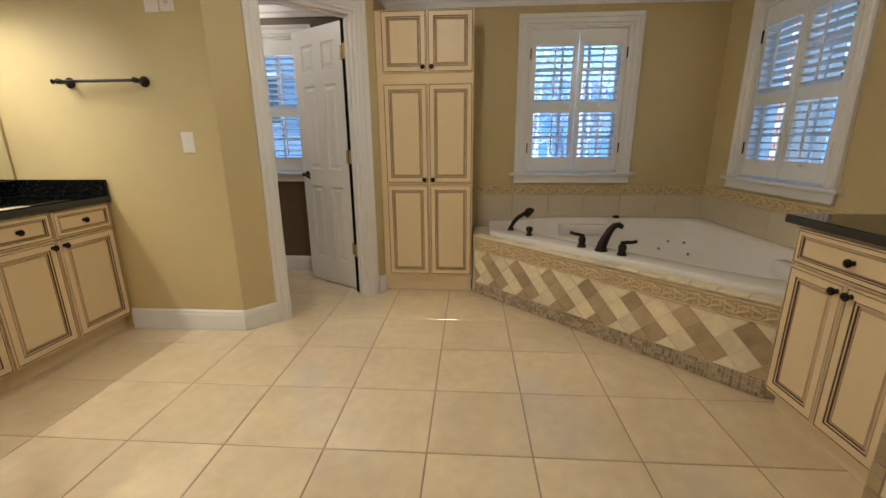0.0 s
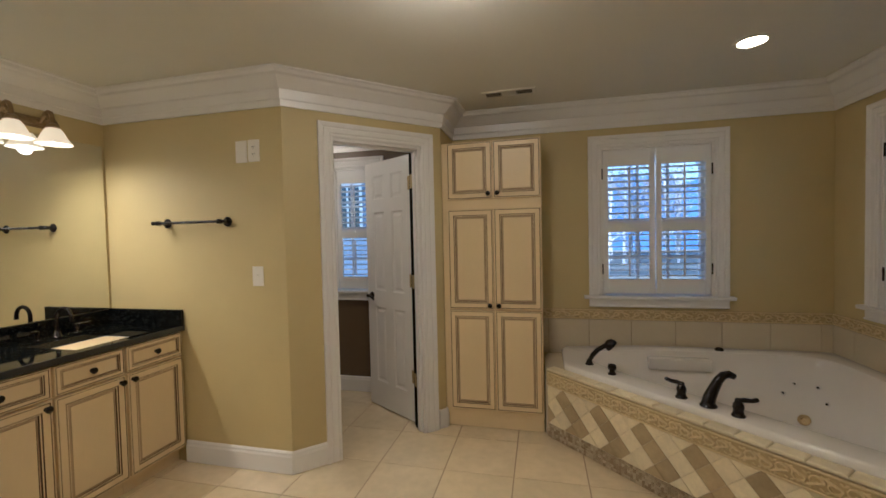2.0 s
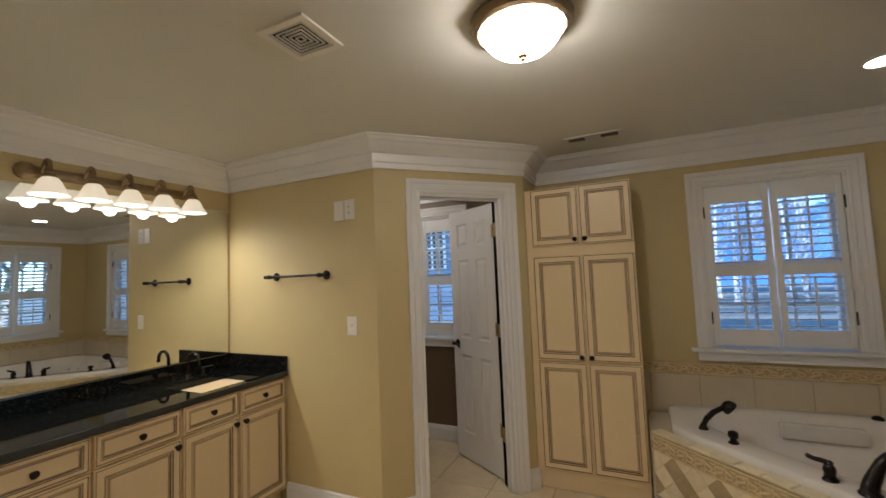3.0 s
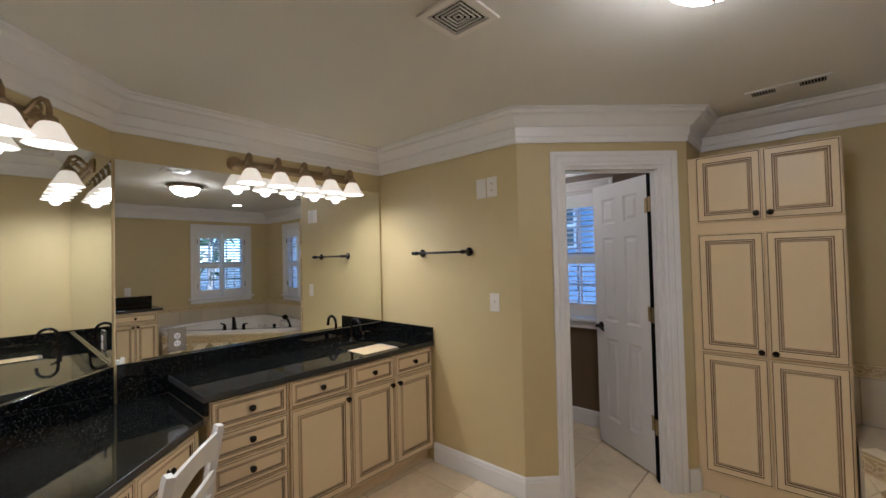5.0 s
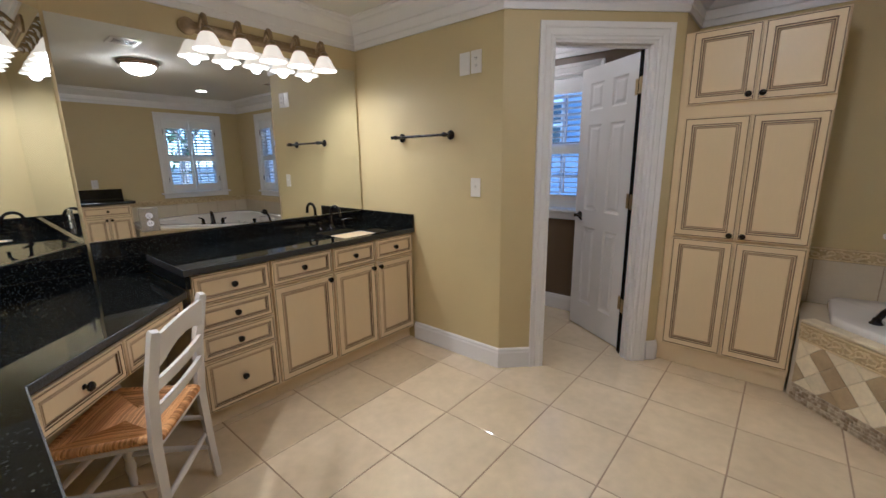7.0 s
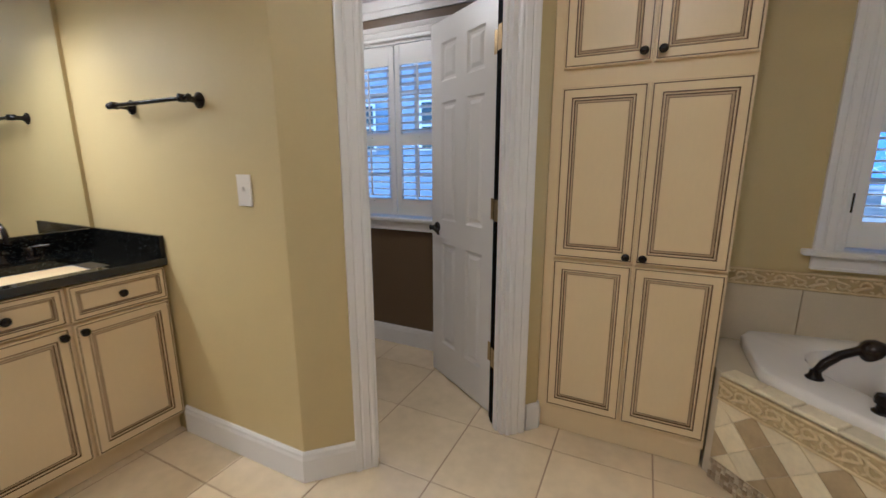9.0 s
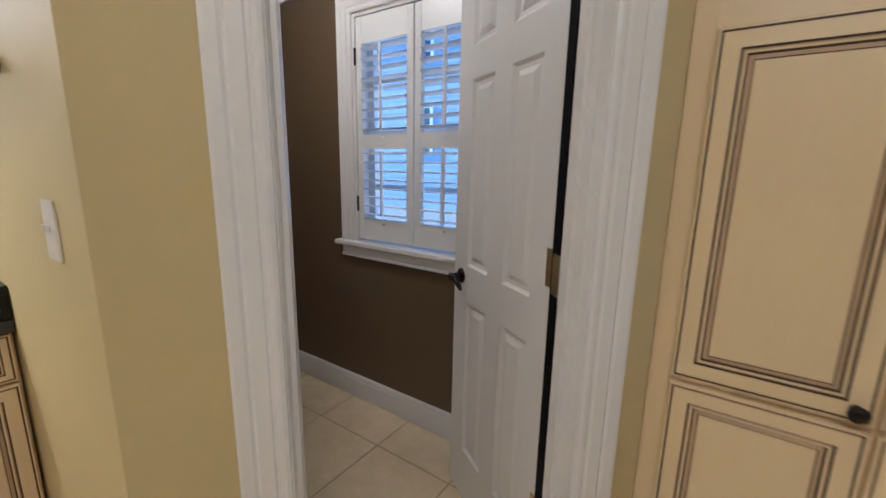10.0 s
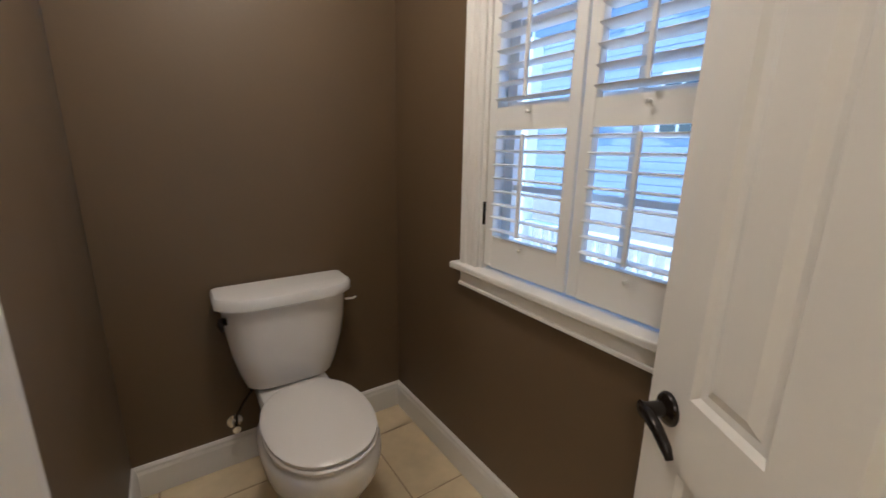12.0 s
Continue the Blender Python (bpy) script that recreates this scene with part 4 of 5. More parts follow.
av = thing("ceiling_vent", pose(-0.130, 3.095, CEILING, 0, 0, -2), "white ceiling air register with two slotted banks", "vent")
part("frame", boxes((-0.18, 0.18, -0.062, -0.040, -0.008, -0.0005), (-0.18, 0.18, 0.040, 0.062, -0.008, -0.0005), (-0.18, -0.155, -0.040, 0.040, -0.008, -0.0005), (0.155, 0.18, -0.040, 0.040, -0.008, -0.0005), (-0.05, 0.05, -0.040, 0.040, -0.007, -0.0005)), CEIL, av)
part("backing", boxes((-0.155, 0.155, -0.040, 0.040, -0.003, -0.001)), DARK, av)
for s in (-1, 1):
    for k in range(8):
        x = s * (0.057 + 0.0128 * k)
        part("slat", boxes((x - 0.002, x + 0.002, -0.039, 0.039, -0.010, -0.003)), HALFGREY, av)

# ---------------------------------------------------------------- wall fittings
tbar = thing("towel_bar", pose(-2.017, PY, 1.527), "dark bronze towel bar on the partition wall", "towel bar")
part("bar", tube([(-0.265, -0.068, 0), (0.262, -0.068, 0)], 0.0085, 12), BRONZE, tbar, smooth=True)
for x in (-0.225, 0.225):
    b = lathe([(0.030, 0), (0.030, 0.006), (0.022, 0.012), (0.012, 0.020), (0.011, 0.050), (0.015, 0.056), (0.015, 0.080), (0.010, 0.084), (0, 0.085)], 18, m=Matrix.Translation((x, -0.001, 0)) @ Matrix.Rotation(radians(90), 4, "X"))
    tube([(x + 0.030 * (1 if x > 0 else -1), -0.068, 0), (x + 0.040 * (1 if x > 0 else -1), -0.068, 0), (x + 0.047 * (1 if x > 0 else -1), -0.068, 0)], [0.010, 0.014, 0.006], 12, b)
    part("post", b, BRONZE, tbar, smooth=True)


def plate(name, m, label, kind, w=0.074, h=0.118, cover=None):
    p = thing(name, m, label, "outlet" if kind == "outlet" else "switch")
    part("cover", boxes((-w / 2, w / 2, -0.006, -0.0005, -h / 2, h / 2), bevel=0.002), cover or PLATE, p)
    if kind == "switch":
        part("toggle", boxes((-0.005, 0.005, -0.016, -0.006, -0.002, 0.014), bevel=0.002), PLATE, p)
    if kind == "outlet":
        for z in (-0.021, 0.021):
            s = part("socket", lathe([(0.017, 0), (0.017, 0.002), (0, 0.002)], 18, m=Matrix.Translation((0, -0.006, z)) @ Matrix.Rotation(radians(90), 4, "X")), PLATE, p)
            for x, y0, y1 in ((-0.006, -0.003, 0.006), (0.006, -0.003, 0.006), (0.0, -0.011, -0.007)):
                part("slot", boxes((x - 0.0016, x + 0.0016, -0.0086, -0.0078, z + y0, z + y1)), DARK, s)
    for z in (-0.045, 0.045) if kind != "outlet" else (0.0,):
        part("screw", lathe([(0.003, 0), (0.002, 0.001), (0, 0.001)], 8, m=Matrix.Translation((0, -0.006, z)) @ Matrix.Rotation(radians(90), 4, "X")), PLATE, p)
    return p


plate("light_switch", pose(-1.591, PY, 1.193), "white light switch plate with one toggle", "switch")
plate("blank_plate", pose(-1.676, PY, 1.942), "white blank cover plate high on the wall", "blank", 0.078, 0.130)
plate("outlet", pose(-1.590, PY, 1.944), "white duplex outlet plate high on the wall", "outlet", 0.078, 0.130)
plate("outlet", pose(WX + 0.0072, 0.895, 1.065, 0, 0, 90), "duplex outlet with a mirrored plate on the vanity mirror", "outlet", 0.09, 0.13, STEEL)
o2 = Vector((WX, 0.61)) + 0.64 * ANGDIR + Vector((0.0051, 0.0051))
plate("outlet", pose(o2.x, o2.y, 1.065, 0, 0, 135), "duplex outlet with a mirrored plate on the desk mirror", "outlet", 0.09, 0.13, STEEL)
plate("outlet", pose(EX, 1.50, 1.100, 0, 0, -90), "white outlet plate above the side cabinet", "outlet")

# ---------------------------------------------------------------- toilet
wc = thing("toilet", pose(WC_W + 0.012, 3.126, 0, 0, 0, 0), "white two-piece toilet with its lid closed", "toilet")


def oval(cx, hx, hy, z, p=2.3, n=40, front=1.0):
    out = []
    for i in range(n):
        a = 2 * math.pi * i / n
        c, s = math.cos(a), math.sin(a)
        r = (abs(c) ** p + abs(s) ** p) ** (-1 / p)
        out.append((cx + hx * r * c * (front if c > 0 else 1), hy * r * s, z))
    return out


part("pedestal", loft(bmesh.new(), [oval(0.37, 0.245, 0.128, 0.003, 3), oval(0.37, 0.240, 0.123, 0.03, 3), oval(0.38, 0.215, 0.112, 0.09, 2.8), oval(0.39, 0.212, 0.116, 0.14, 2.6), oval(0.405, 0.228, 0.138, 0.185, 2.4), oval(0.425, 0.258, 0.172, 0.235, 2.3), oval(0.438, 0.272, 0.192, 0.285, 2.25), oval(0.443, 0.277, 0.198, 0.335, 2.25), oval(0.443, 0.274, 0.196, 0.370, 2.25), oval(0.443, 0.262, 0.184, 0.387, 2.25)], cap0=True), PORCELAIN, wc, smooth=True)
part("shelf", boxes((0.03, 0.25, -0.145, 0.145, 0.30, 0.385), bevel=0.03), PORCELAIN, wc, smooth=True)
part("seat", loft(bmesh.new(), [oval(0.455, 0.250, 0.182, 0.388, 2.25), oval(0.455, 0.256, 0.187, 0.392, 2.25), oval(0.455, 0.256, 0.187, 0.402, 2.25), oval(0.455, 0.250, 0.182, 0.407, 2.25)], cap0=True), SEATW, wc, smooth=True)
part("lid", loft(bmesh.new(), [oval(0.450, 0.246, 0.178, 0.409, 2.25), oval(0.450, 0.254, 0.185, 0.413, 2.25), oval(0.450, 0.254, 0.185, 0.422, 2.25), oval(0.450, 0.240, 0.172, 0.430, 2.25), oval(0.450, 0.15, 0.10, 0.433, 2.25)], cap0=True), SEATW, wc, smooth=True)


def tank_loop(d, hy, z, n=10):
    """Flat back, gently bowed front with rounded corners."""
    pts = [(0.0, -hy), (0.0, hy)]
    for i in range(n + 1):
        t = 1 - 2 * i / n
        y = hy * math.copysign(1 - (1 - abs(t)) ** 1.6, t) if abs(t) > 0 else 0.0
        pts.append((d * (0.62 + 0.38 * (1 - abs(y / hy) ** 5)), y))
    return [(x, y, z) for x, y in pts]


part("tank", loft(bmesh.new(), [tank_loop(0.120, 0.150, 0.392), tank_loop(0.150, 0.172, 0.400), tank_loop(0.168, 0.192, 0.46), tank_loop(0.182, 0.214, 0.55), tank_loop(0.190, 0.228, 0.645), tank_loop(0.195, 0.235, 0.755)], cap0=True), PORCELAIN, wc, smooth=True)
part("tank_lid", loft(bmesh.new(), [tank_loop(0.200, 0.244, 0.756), tank_loop(0.213, 0.260, 0.763), tank_loop(0.213, 0.260, 0.792), tank_loop(0.204, 0.254, 0.804), tank_loop(0.180, 0.236, 0.808)], cap0=True), PORCELAIN, wc, smooth=True)
part("flush_lever", tube([(0.125, -0.222, 0.712), (0.125, -0.242, 0.712), (0.150, -0.246, 0.710), (0.185, -0.244, 0.701)], [0.017, 0.015, 0.012, 0.008], 10), BRONZE, wc, "dark bronze flush lever", smooth=True)
part("tank_hook", tube([(0.15, 0.228, 0.720), (0.15, 0.262, 0.716), (0.15, 0.275, 0.722)], 0.005, 8), PLATE, wc, "small white plastic hook", smooth=True)
sv = thing("supply_valve", pose(WC_W, 2.90, 0.205), "chrome toilet supply valve with dark hose", "valve")
part("escutcheon", lathe([(0.032, 0), (0.030, 0.006), (0.012, 0.010), (0.010, 0.05), (0.016, 0.055), (0.016, 0.075), (0, 0.076)], 18, m=Matrix.Rotation(radians(90), 4, "Y")), CHROME, sv, smooth=True)
part("hose", tube([(0.06, 0, 0.01), (0.065, 0.005, 0.06), (0.09, 0.03, 0.12), (0.10, 0.06, 0.17), (0.10, 0.075, 0.19)], 0.006, 8), BRONZE, sv, smooth=True)

# ---------------------------------------------------------------- ladder-back chair
ch = thing("chair", pose(-1.703, 0.634, 0, 0, 0, -39), "white painted ladder-back chair with a woven rush seat", "chair")
for s in (-1, 1):
    part("back_post", tube([(s * 0.204, 0.020, 0.0), (s * 0.196, 0.010, 0.2), (s * 0.190, 0.004, 0.44), (s * 0.192, 0.022, 0.66), (s * 0.194, 0.056, 0.838), (s * 0.194, 0.059, 0.850)], [0.020, 0.023, 0.026, 0.026, 0.024, 0.020], 4, phase=math.pi / 4, squash=0.8), CHAIRW, ch, smooth=True)
    part("front_leg", lathe([(0.011, 0), (0.016, 0.03), (0.014, 0.06), (0.021, 0.10), (0.015, 0.13), (0.019, 0.16), (0.014, 0.19), (0.020, 0.24), (0.021, 0.32), (0.015, 0.345), (0.022, 0.37), (0.016, 0.39), (0.021, 0.41), (0.023, 0.455), (0.018, 0.475), (0, 0.480)], 14, m=Matrix.Translation((s * 0.200, -0.312, 0))), CHAIRW, ch, smooth=True)
    for z in (0.155, 0.30):
        part("stretcher", tube([(s * 0.188, 0.0, z), (s * 0.208, -0.18, z), (s * 0.199, -0.310, z)], [0.009, 0.013, 0.009], 10), CHAIRW, ch, smooth=True)
part("stretcher", tube([(-0.187, 0.0, 0.22), (0, 0.0, 0.22), (0.187, 0.0, 0.22)], [0.009, 0.012, 0.009], 10), CHAIRW, ch, smooth=True)
for z in (0.20, 0.31):
    part("stretcher", tube([(-0.200, -0.312, z), (-0.1, -0.312, z), (0, -0.312, z), (0.1, -0.312, z), (0.200, -0.312, z)], [0.009, 0.012, 0.015, 0.012, 0.009], 10), CHAIRW, ch, smooth=True)


def ladder_slat(z0, z1, wave):
    bm = bmesh.new()
    n = 14
    rows = []
    for i in range(n + 1):
        t = -1 + 2 * i / n
        x = 0.188 * t
        bow = 0.009 * (1 - t * t)
        lean = 0.010 + (z0 - 0.45) * 0.115
        lo = z0 + wave * (0.5 + 0.5 * math.cos(math.pi * t)) - (0.5 * wave * (1 if abs(t) > 0.55 else 0) * (abs(t) - 0.55) / 0.45)
        hi = z1 + 0.35 * wave * (1 - t * t)
        rows.append([bm.verts.new(v) for v in ((x, lean + bow - 0.007, lo), (x, lean + bow + 0.007, lo), (x, lean + bow + 0.007 + (hi - lo) * 0.12, hi), (x, lean + bow - 0.007 + (hi - lo) * 0.12, hi))])
    for a, b in zip(rows, rows[1:]):
        for k in range(4):
            bm.faces.new((a[k], a[(k + 1) % 4], b[(k + 1) % 4], b[k]))
    bm.faces.new(rows[0])
    bm.faces.new(rows[-1][::-1])
    return bm


for z0, z1, wv in ((0.552, 0.590, 0.0), (0.640, 0.682, 0.0), (0.735, 0.828, 0.028)):
    part("slat", ladder_slat(z0, z1, wv), CHAIRW, ch, smooth=True)
# seat: four woven triangles of strands that meet in the middle
seat = bmesh.new()
corner = [(-0.158, 0.004), (0.158, 0.004), (0.196, -0.318), (-0.196, -0.318)]
mid = ((-0.04, -0.155), (0.04, -0.155))
inner = (mid[0], mid[1], mid[1], mid[0])
STR = 46
for k in range(4):
    a, b, ia, ib = corner[k], corner[(k + 1) % 4], inner[k], inner[(k + 1) % 4]
    for i in range(STR):
        t0, t1 = i / STR, (i + 1) / STR
        z = 0.474 - 0.011 * math.sin(math.pi * 0.5 * t0) - 0.016 * max(0.0, 1 - t0 * 7) ** 2
        tm = (t0 + t1) / 2
        p = [(a[0] + (ia[0] - a[0]) * tm, a[1] + (ia[1] - a[1]) * tm), (b[0] + (ib[0] - b[0]) * tm, b[1] + (ib[1] - b[1]) * tm)]
        mx = ((p[0][0] + p[1][0]) / 2, (p[0][1] + p[1][1]) / 2)
        if math.dist(p[0], p[1]) > 0.008:
            tube([(*p[0], z - 0.004), (*mx, z + random.uniform(-0.001, 0.003)), (*p[1], z - 0.004)], random.uniform(0.0026, 0.0036), 5, seat)
part("seat", seat, RUSH, ch, "woven golden rush seat", smooth=True)["kind"] = "stuff"
for k in range(4):
    a, b = Vector((*corner[k], 0.456)), Vector((*corner[(k + 1) % 4], 0.456))
    wrap = bmesh.new()
    n = 40
    out = (b - a).cross(Vector((0, 0, 1))).normalized()
    for i in range(n):
        c = a.lerp(b, (i + 0.5) / n)
        ring = [c + out * (0.013 * math.cos(q)) + Vector((0, 0, 0.011 * math.sin(q))) for q in (math.tau * j / 10 for j in range(11))]
        tube(ring, random.uniform(0.0046, 0.0056), 4, wrap)
    part("seat_edge", wrap, RUSH, ch, "rush strands wound round the seat rail", smooth=True)["kind"] = "stuff"
part("seat_core", prism([(-0.152, -0.002), (0.152, -0.002), (0.188, -0.308), (-0.188, -0.308)], 0.448, 0.4595), RUSH, ch)
for k in range(4):
    a, b = corner[k], corner[(k + 1) % 4]
    part("seat_rail", tube([(*a, 0.434), ((a[0] + b[0]) / 2, (a[1] + b[1]) / 2, 0.434), (*b, 0.434)], [0.009, 0.011, 0.009], 10), CHAIRW, ch, smooth=True)

# ---------------------------------------------------------------- outdoors
gb = prism([(-500, -500), (500, -500), (500, 500), (-500, 500)], -1.2, -1.0)
tagged(part("ground", gb, GRASS), "winter lawn around the house", "lawn", kind="structure")


def bare_tree(x, y, height, seed, leaves=0, base=-1.0):
    rnd = random.Random(seed)
    t = thing("tree", pose(x, y, base), "tall leafy evergreen tree in the garden" if leaves else "bare winter tree with fine branches", "tree")
    bm = bmesh.new()
    tips = []

    def limb(p, d, length, r, depth):
        pts = [p]
        n = 4
        for i in range(n):
            d = (d + Vector((rnd.uniform(-0.16, 0.16), rnd.uniform(-0.16, 0.16), rnd.uniform(-0.03, 0.10)))).normalized()
            pts.append(pts[-1] + d * length / n)
        tube(pts, [r * (1 - 0.16 * i) for i in range(n + 1)], 6 if depth else 9, bm)
        tips.extend(pts[2:])
        if depth < 3:
            for i in range(rnd.randint(3, 5) + (3 if depth == 0 else 0)):
                k = rnd.choice((2, 3, 4)) if depth else rnd.choice((1, 2, 2, 3, 3, 4))
                a = rnd.uniform(0, 2 * math.pi)
                nd = (d * 0.65 + Vector((math.cos(a), math.sin(a), rnd.uniform(0.1, 0.7))) * 0.75).normalized()
                limb(pts[k], nd, length * rnd.uniform(0.42, 0.66), r * 0.42, depth + 1)

    limb(Vector((0, 0, 0)), Vector((0, 0, 1)), height * 0.62, height * 0.017, 0)
    part("trunk", bm, BARK, t, smooth=True)
    if leaves:
        lb = bmesh.new()
        for i in range(leaves):
            c = rnd.choice(tips) + Vector((rnd.gauss(0, 0.35), rnd.gauss(0, 0.35), rnd.gauss(0, 0.3)))
            q = Euler((rnd.uniform(0, 6.3), rnd.uniform(0, 6.3), rnd.uniform(0, 6.3))).to_matrix()
            s = rnd.uniform(0.07, 0.17)
            lb.faces.new([lb.verts.new(c + q @ Vector(v) * s) for v in ((-0.5, -1, 0), (0.5, -1, 0.2), (0.6, 0.4, 0), (0, 1, 0.1), (-0.6, 0.4, 0.1))])
        part("crown", lb, LEAF, t)
    return t


for k, (x, y, h) in enumerate(((0.2, 34, 8), (3.4, 38, 10), (7.4, 34, 8.5), (10.0, 36, 11), (-4.5, 33, 10), (-9, 36, 10))):
    bare_tree(x, y, h, 10 + k)
for k, (x, y, h) in enumerate(((9.0, 9.5, 9), (12.5, 14, 11), (8.5, 4.5, 8), (13, 6, 10))):
    bare_tree(x, y, h, 40 + k, 4200)

# bare woods behind the garden
rw = random.Random(7)
verts, faces = [], []


def twig(p, q, r0, r1):
    d = (q - p).normalized()
    a = d.orthogonal().normalized()
    b = d.cross(a)
    k = len(verts)
    for c, r in ((p, r0), (q, r1)):
        for j in range(3):
            w = math.tau * j / 3
            verts.append(c + r * (math.cos(w) * a + math.sin(w) * b))
    for j in range(3):
        faces.append((k + j, k + (j + 1) % 3, k + 3 + (j + 1) % 3, k + 3 + j))


for n in range(130):
    x, y, h = rw.uniform(-24, 26), rw.uniform(24, 40), rw.uniform(6.5, 12.5)
    base = Vector((x, y, -1.05))
    tip = base + Vector((rw.uniform(-0.5, 0.5), rw.uniform(-0.5, 0.5), h))
    twig(base, tip, h * 0.012, 0.02)
    for i in range(20):
        p = base.lerp(tip, rw.uniform(0.12, 0.95))
        a = rw.uniform(0, math.tau)
        q = p + Vector((math.cos(a), math.sin(a), rw.uniform(0.3, 1.3))) * rw.uniform(0.6, 1.7)
        twig(p, q, 0.035, 0.012)
        for j in range(3):
            c = p.lerp(q, rw.uniform(0.3, 1.0))
            a = rw.uniform(0, math.tau)
            twig(c, c + Vector((math.cos(a), math.sin(a), rw.uniform(0.2, 1.2))) * rw.uniform(0.3, 0.8), 0.018, 0.008)
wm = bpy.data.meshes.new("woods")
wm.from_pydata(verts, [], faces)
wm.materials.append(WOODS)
tagged(new("woods", wm), "bare winter woods behind the garden, paled with painted haze", "woods", kind="stuff")

# distant woods on a glowing sheet: blue haze and daylight put into its emission
haze = bpy.data.materials.new("painted_haze_glow")
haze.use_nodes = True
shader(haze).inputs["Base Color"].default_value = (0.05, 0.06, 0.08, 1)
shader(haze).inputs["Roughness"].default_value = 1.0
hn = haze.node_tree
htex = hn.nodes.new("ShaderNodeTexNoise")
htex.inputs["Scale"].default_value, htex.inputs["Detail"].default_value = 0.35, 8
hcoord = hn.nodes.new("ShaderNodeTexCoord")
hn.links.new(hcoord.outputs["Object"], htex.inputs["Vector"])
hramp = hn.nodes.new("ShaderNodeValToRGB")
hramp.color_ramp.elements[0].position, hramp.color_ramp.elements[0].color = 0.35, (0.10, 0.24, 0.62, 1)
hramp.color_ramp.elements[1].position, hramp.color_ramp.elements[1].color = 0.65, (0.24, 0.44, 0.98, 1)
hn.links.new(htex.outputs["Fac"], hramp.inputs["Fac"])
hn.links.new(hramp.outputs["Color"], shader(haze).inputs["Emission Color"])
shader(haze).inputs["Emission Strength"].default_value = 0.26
rh = random.Random(21)
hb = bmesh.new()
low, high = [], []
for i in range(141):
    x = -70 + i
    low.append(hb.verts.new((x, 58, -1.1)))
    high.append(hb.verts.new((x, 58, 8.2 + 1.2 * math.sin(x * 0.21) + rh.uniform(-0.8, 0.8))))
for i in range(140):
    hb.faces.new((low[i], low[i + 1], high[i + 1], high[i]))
tagged(part("backdrop", hb, haze), "glowing sheet of distant winter woods with blue haze painted in", "backdrop", kind="structure")

# neighbouring house
nh = thing("neighbour_house", pose(-1.5, 44, -1.0), "pale sided house across the garden", "house")
part("wall", boxes((-9, 7, 0, 8, 0, 3.4)), SIDING, nh)
rb = prism([(-0.6, 0), (8.6, 0), (4.0, 1.9)], -9.4, 7.4)
part("roof", rb, ROOF, nh, at=Matrix(((0, 0, 1, 0), (1, 0, 0, 0), (0, 1, 0, 3.4), (0, 0, 0, 1))))
for x in (-7, -4, -1, 2, 5):
    for z in (1.0,):
        wd = part("window", boxes((x - 0.5, x + 0.5, -0.05, 0.02, z, z + 1.35)), WHITE, nh)
        part("pane", boxes((x - 0.43, x + 0.43, -0.06, -0.05, z + 0.07, z + 1.28)), DARKGLASS, wd)

# two-storey house next door, seen through the toilet room's window
nd = thing("next_door_house", pose(-11.5, 13.5, -1.0), "two-storey pale sided house with rendered plinth next door", "house")
part("wall", boxes((-8, 8, 0, 7, 0.9, 8.2)), SIDING, nd)
part("plinth", boxes((-8.05, 8.05, -0.06, 6.9, 0, 0.9)), MORTAR, nd, "pale rendered lower wall")
for k in range(36):
    part("siding_board", boxes((-8, 8, -0.022, 0.001, 0.91 + 0.2 * k, 1.09 + 0.2 * k), bevel=0.004), SIDING, nd)
rb = prism([(-0.6, 0), (7.6, 0), (3.5, 2.6)], -8.5, 8.5)
part("roof", rb, ROOF, nd, at=Matrix(((0, 0, 1, 0), (1, 0, 0, 0), (0, 1, 0, 8.2), (0, 0, 0, 1))))
for x in (-6.2, -3.4, -0.6, 2.2, 5.0, 6.9):
    for z in (2.7, 5.6):
        wd = part("window", boxes((x - 0.55, x + 0.55, -0.07, -0.023, z, z + 1.6), bevel=0.01), WHITE, nd)
        for px in (x - 0.24, x + 0.24):
            for pz in (z + 0.09, z + 0.84):
                part("pane", boxes((px - 0.20, px + 0.20, -0.075, -0.071, pz, pz + 0.67)), DARKGLASS, wd)

# brick wing of this house beyond the side window, and the white porch outside the toilet room
bw = tagged(part("brick_wing", boxes((3.05, 3.5, 4.35, 6.6, -1.0, 4.2)), MORTAR), "red brick wing of the house", "house wall", kind="structure")
porch = thing("porch", pose(-2.2, 3.86, -0.25), "white painted porch with railing and pale boards", "porch")
for i in range(14):
    part("board", boxes((-1.9, 2.1, 0.03 + 0.142 * i, 0.165 + 0.142 * i, 0.0, 0.03)), DECKING, porch)
for x in (-1.8, 0.1, 2.0):
    part("post", boxes((x - 0.07, x + 0.07, 1.85, 1.99, 0.03, 2.6), bevel=0.01), WHITE, porch)
part("rail", boxes((-1.8, 2.0, 1.885, 1.955, 0.86, 0.92), bevel=0.01), WHITE, porch)
part("rail", boxes((-1.8, 2.0, 1.895, 1.945, 0.14, 0.20), bevel=0.01), WHITE, porch)
for i in range(29):
    x = -1.66 + 0.125 * i
    if abs(x - 0.1) > 0.08:
        part("baluster", boxes((x - 0.017, x + 0.017, 1.903, 1.937, 0.20, 0.86)), WHITE, porch)

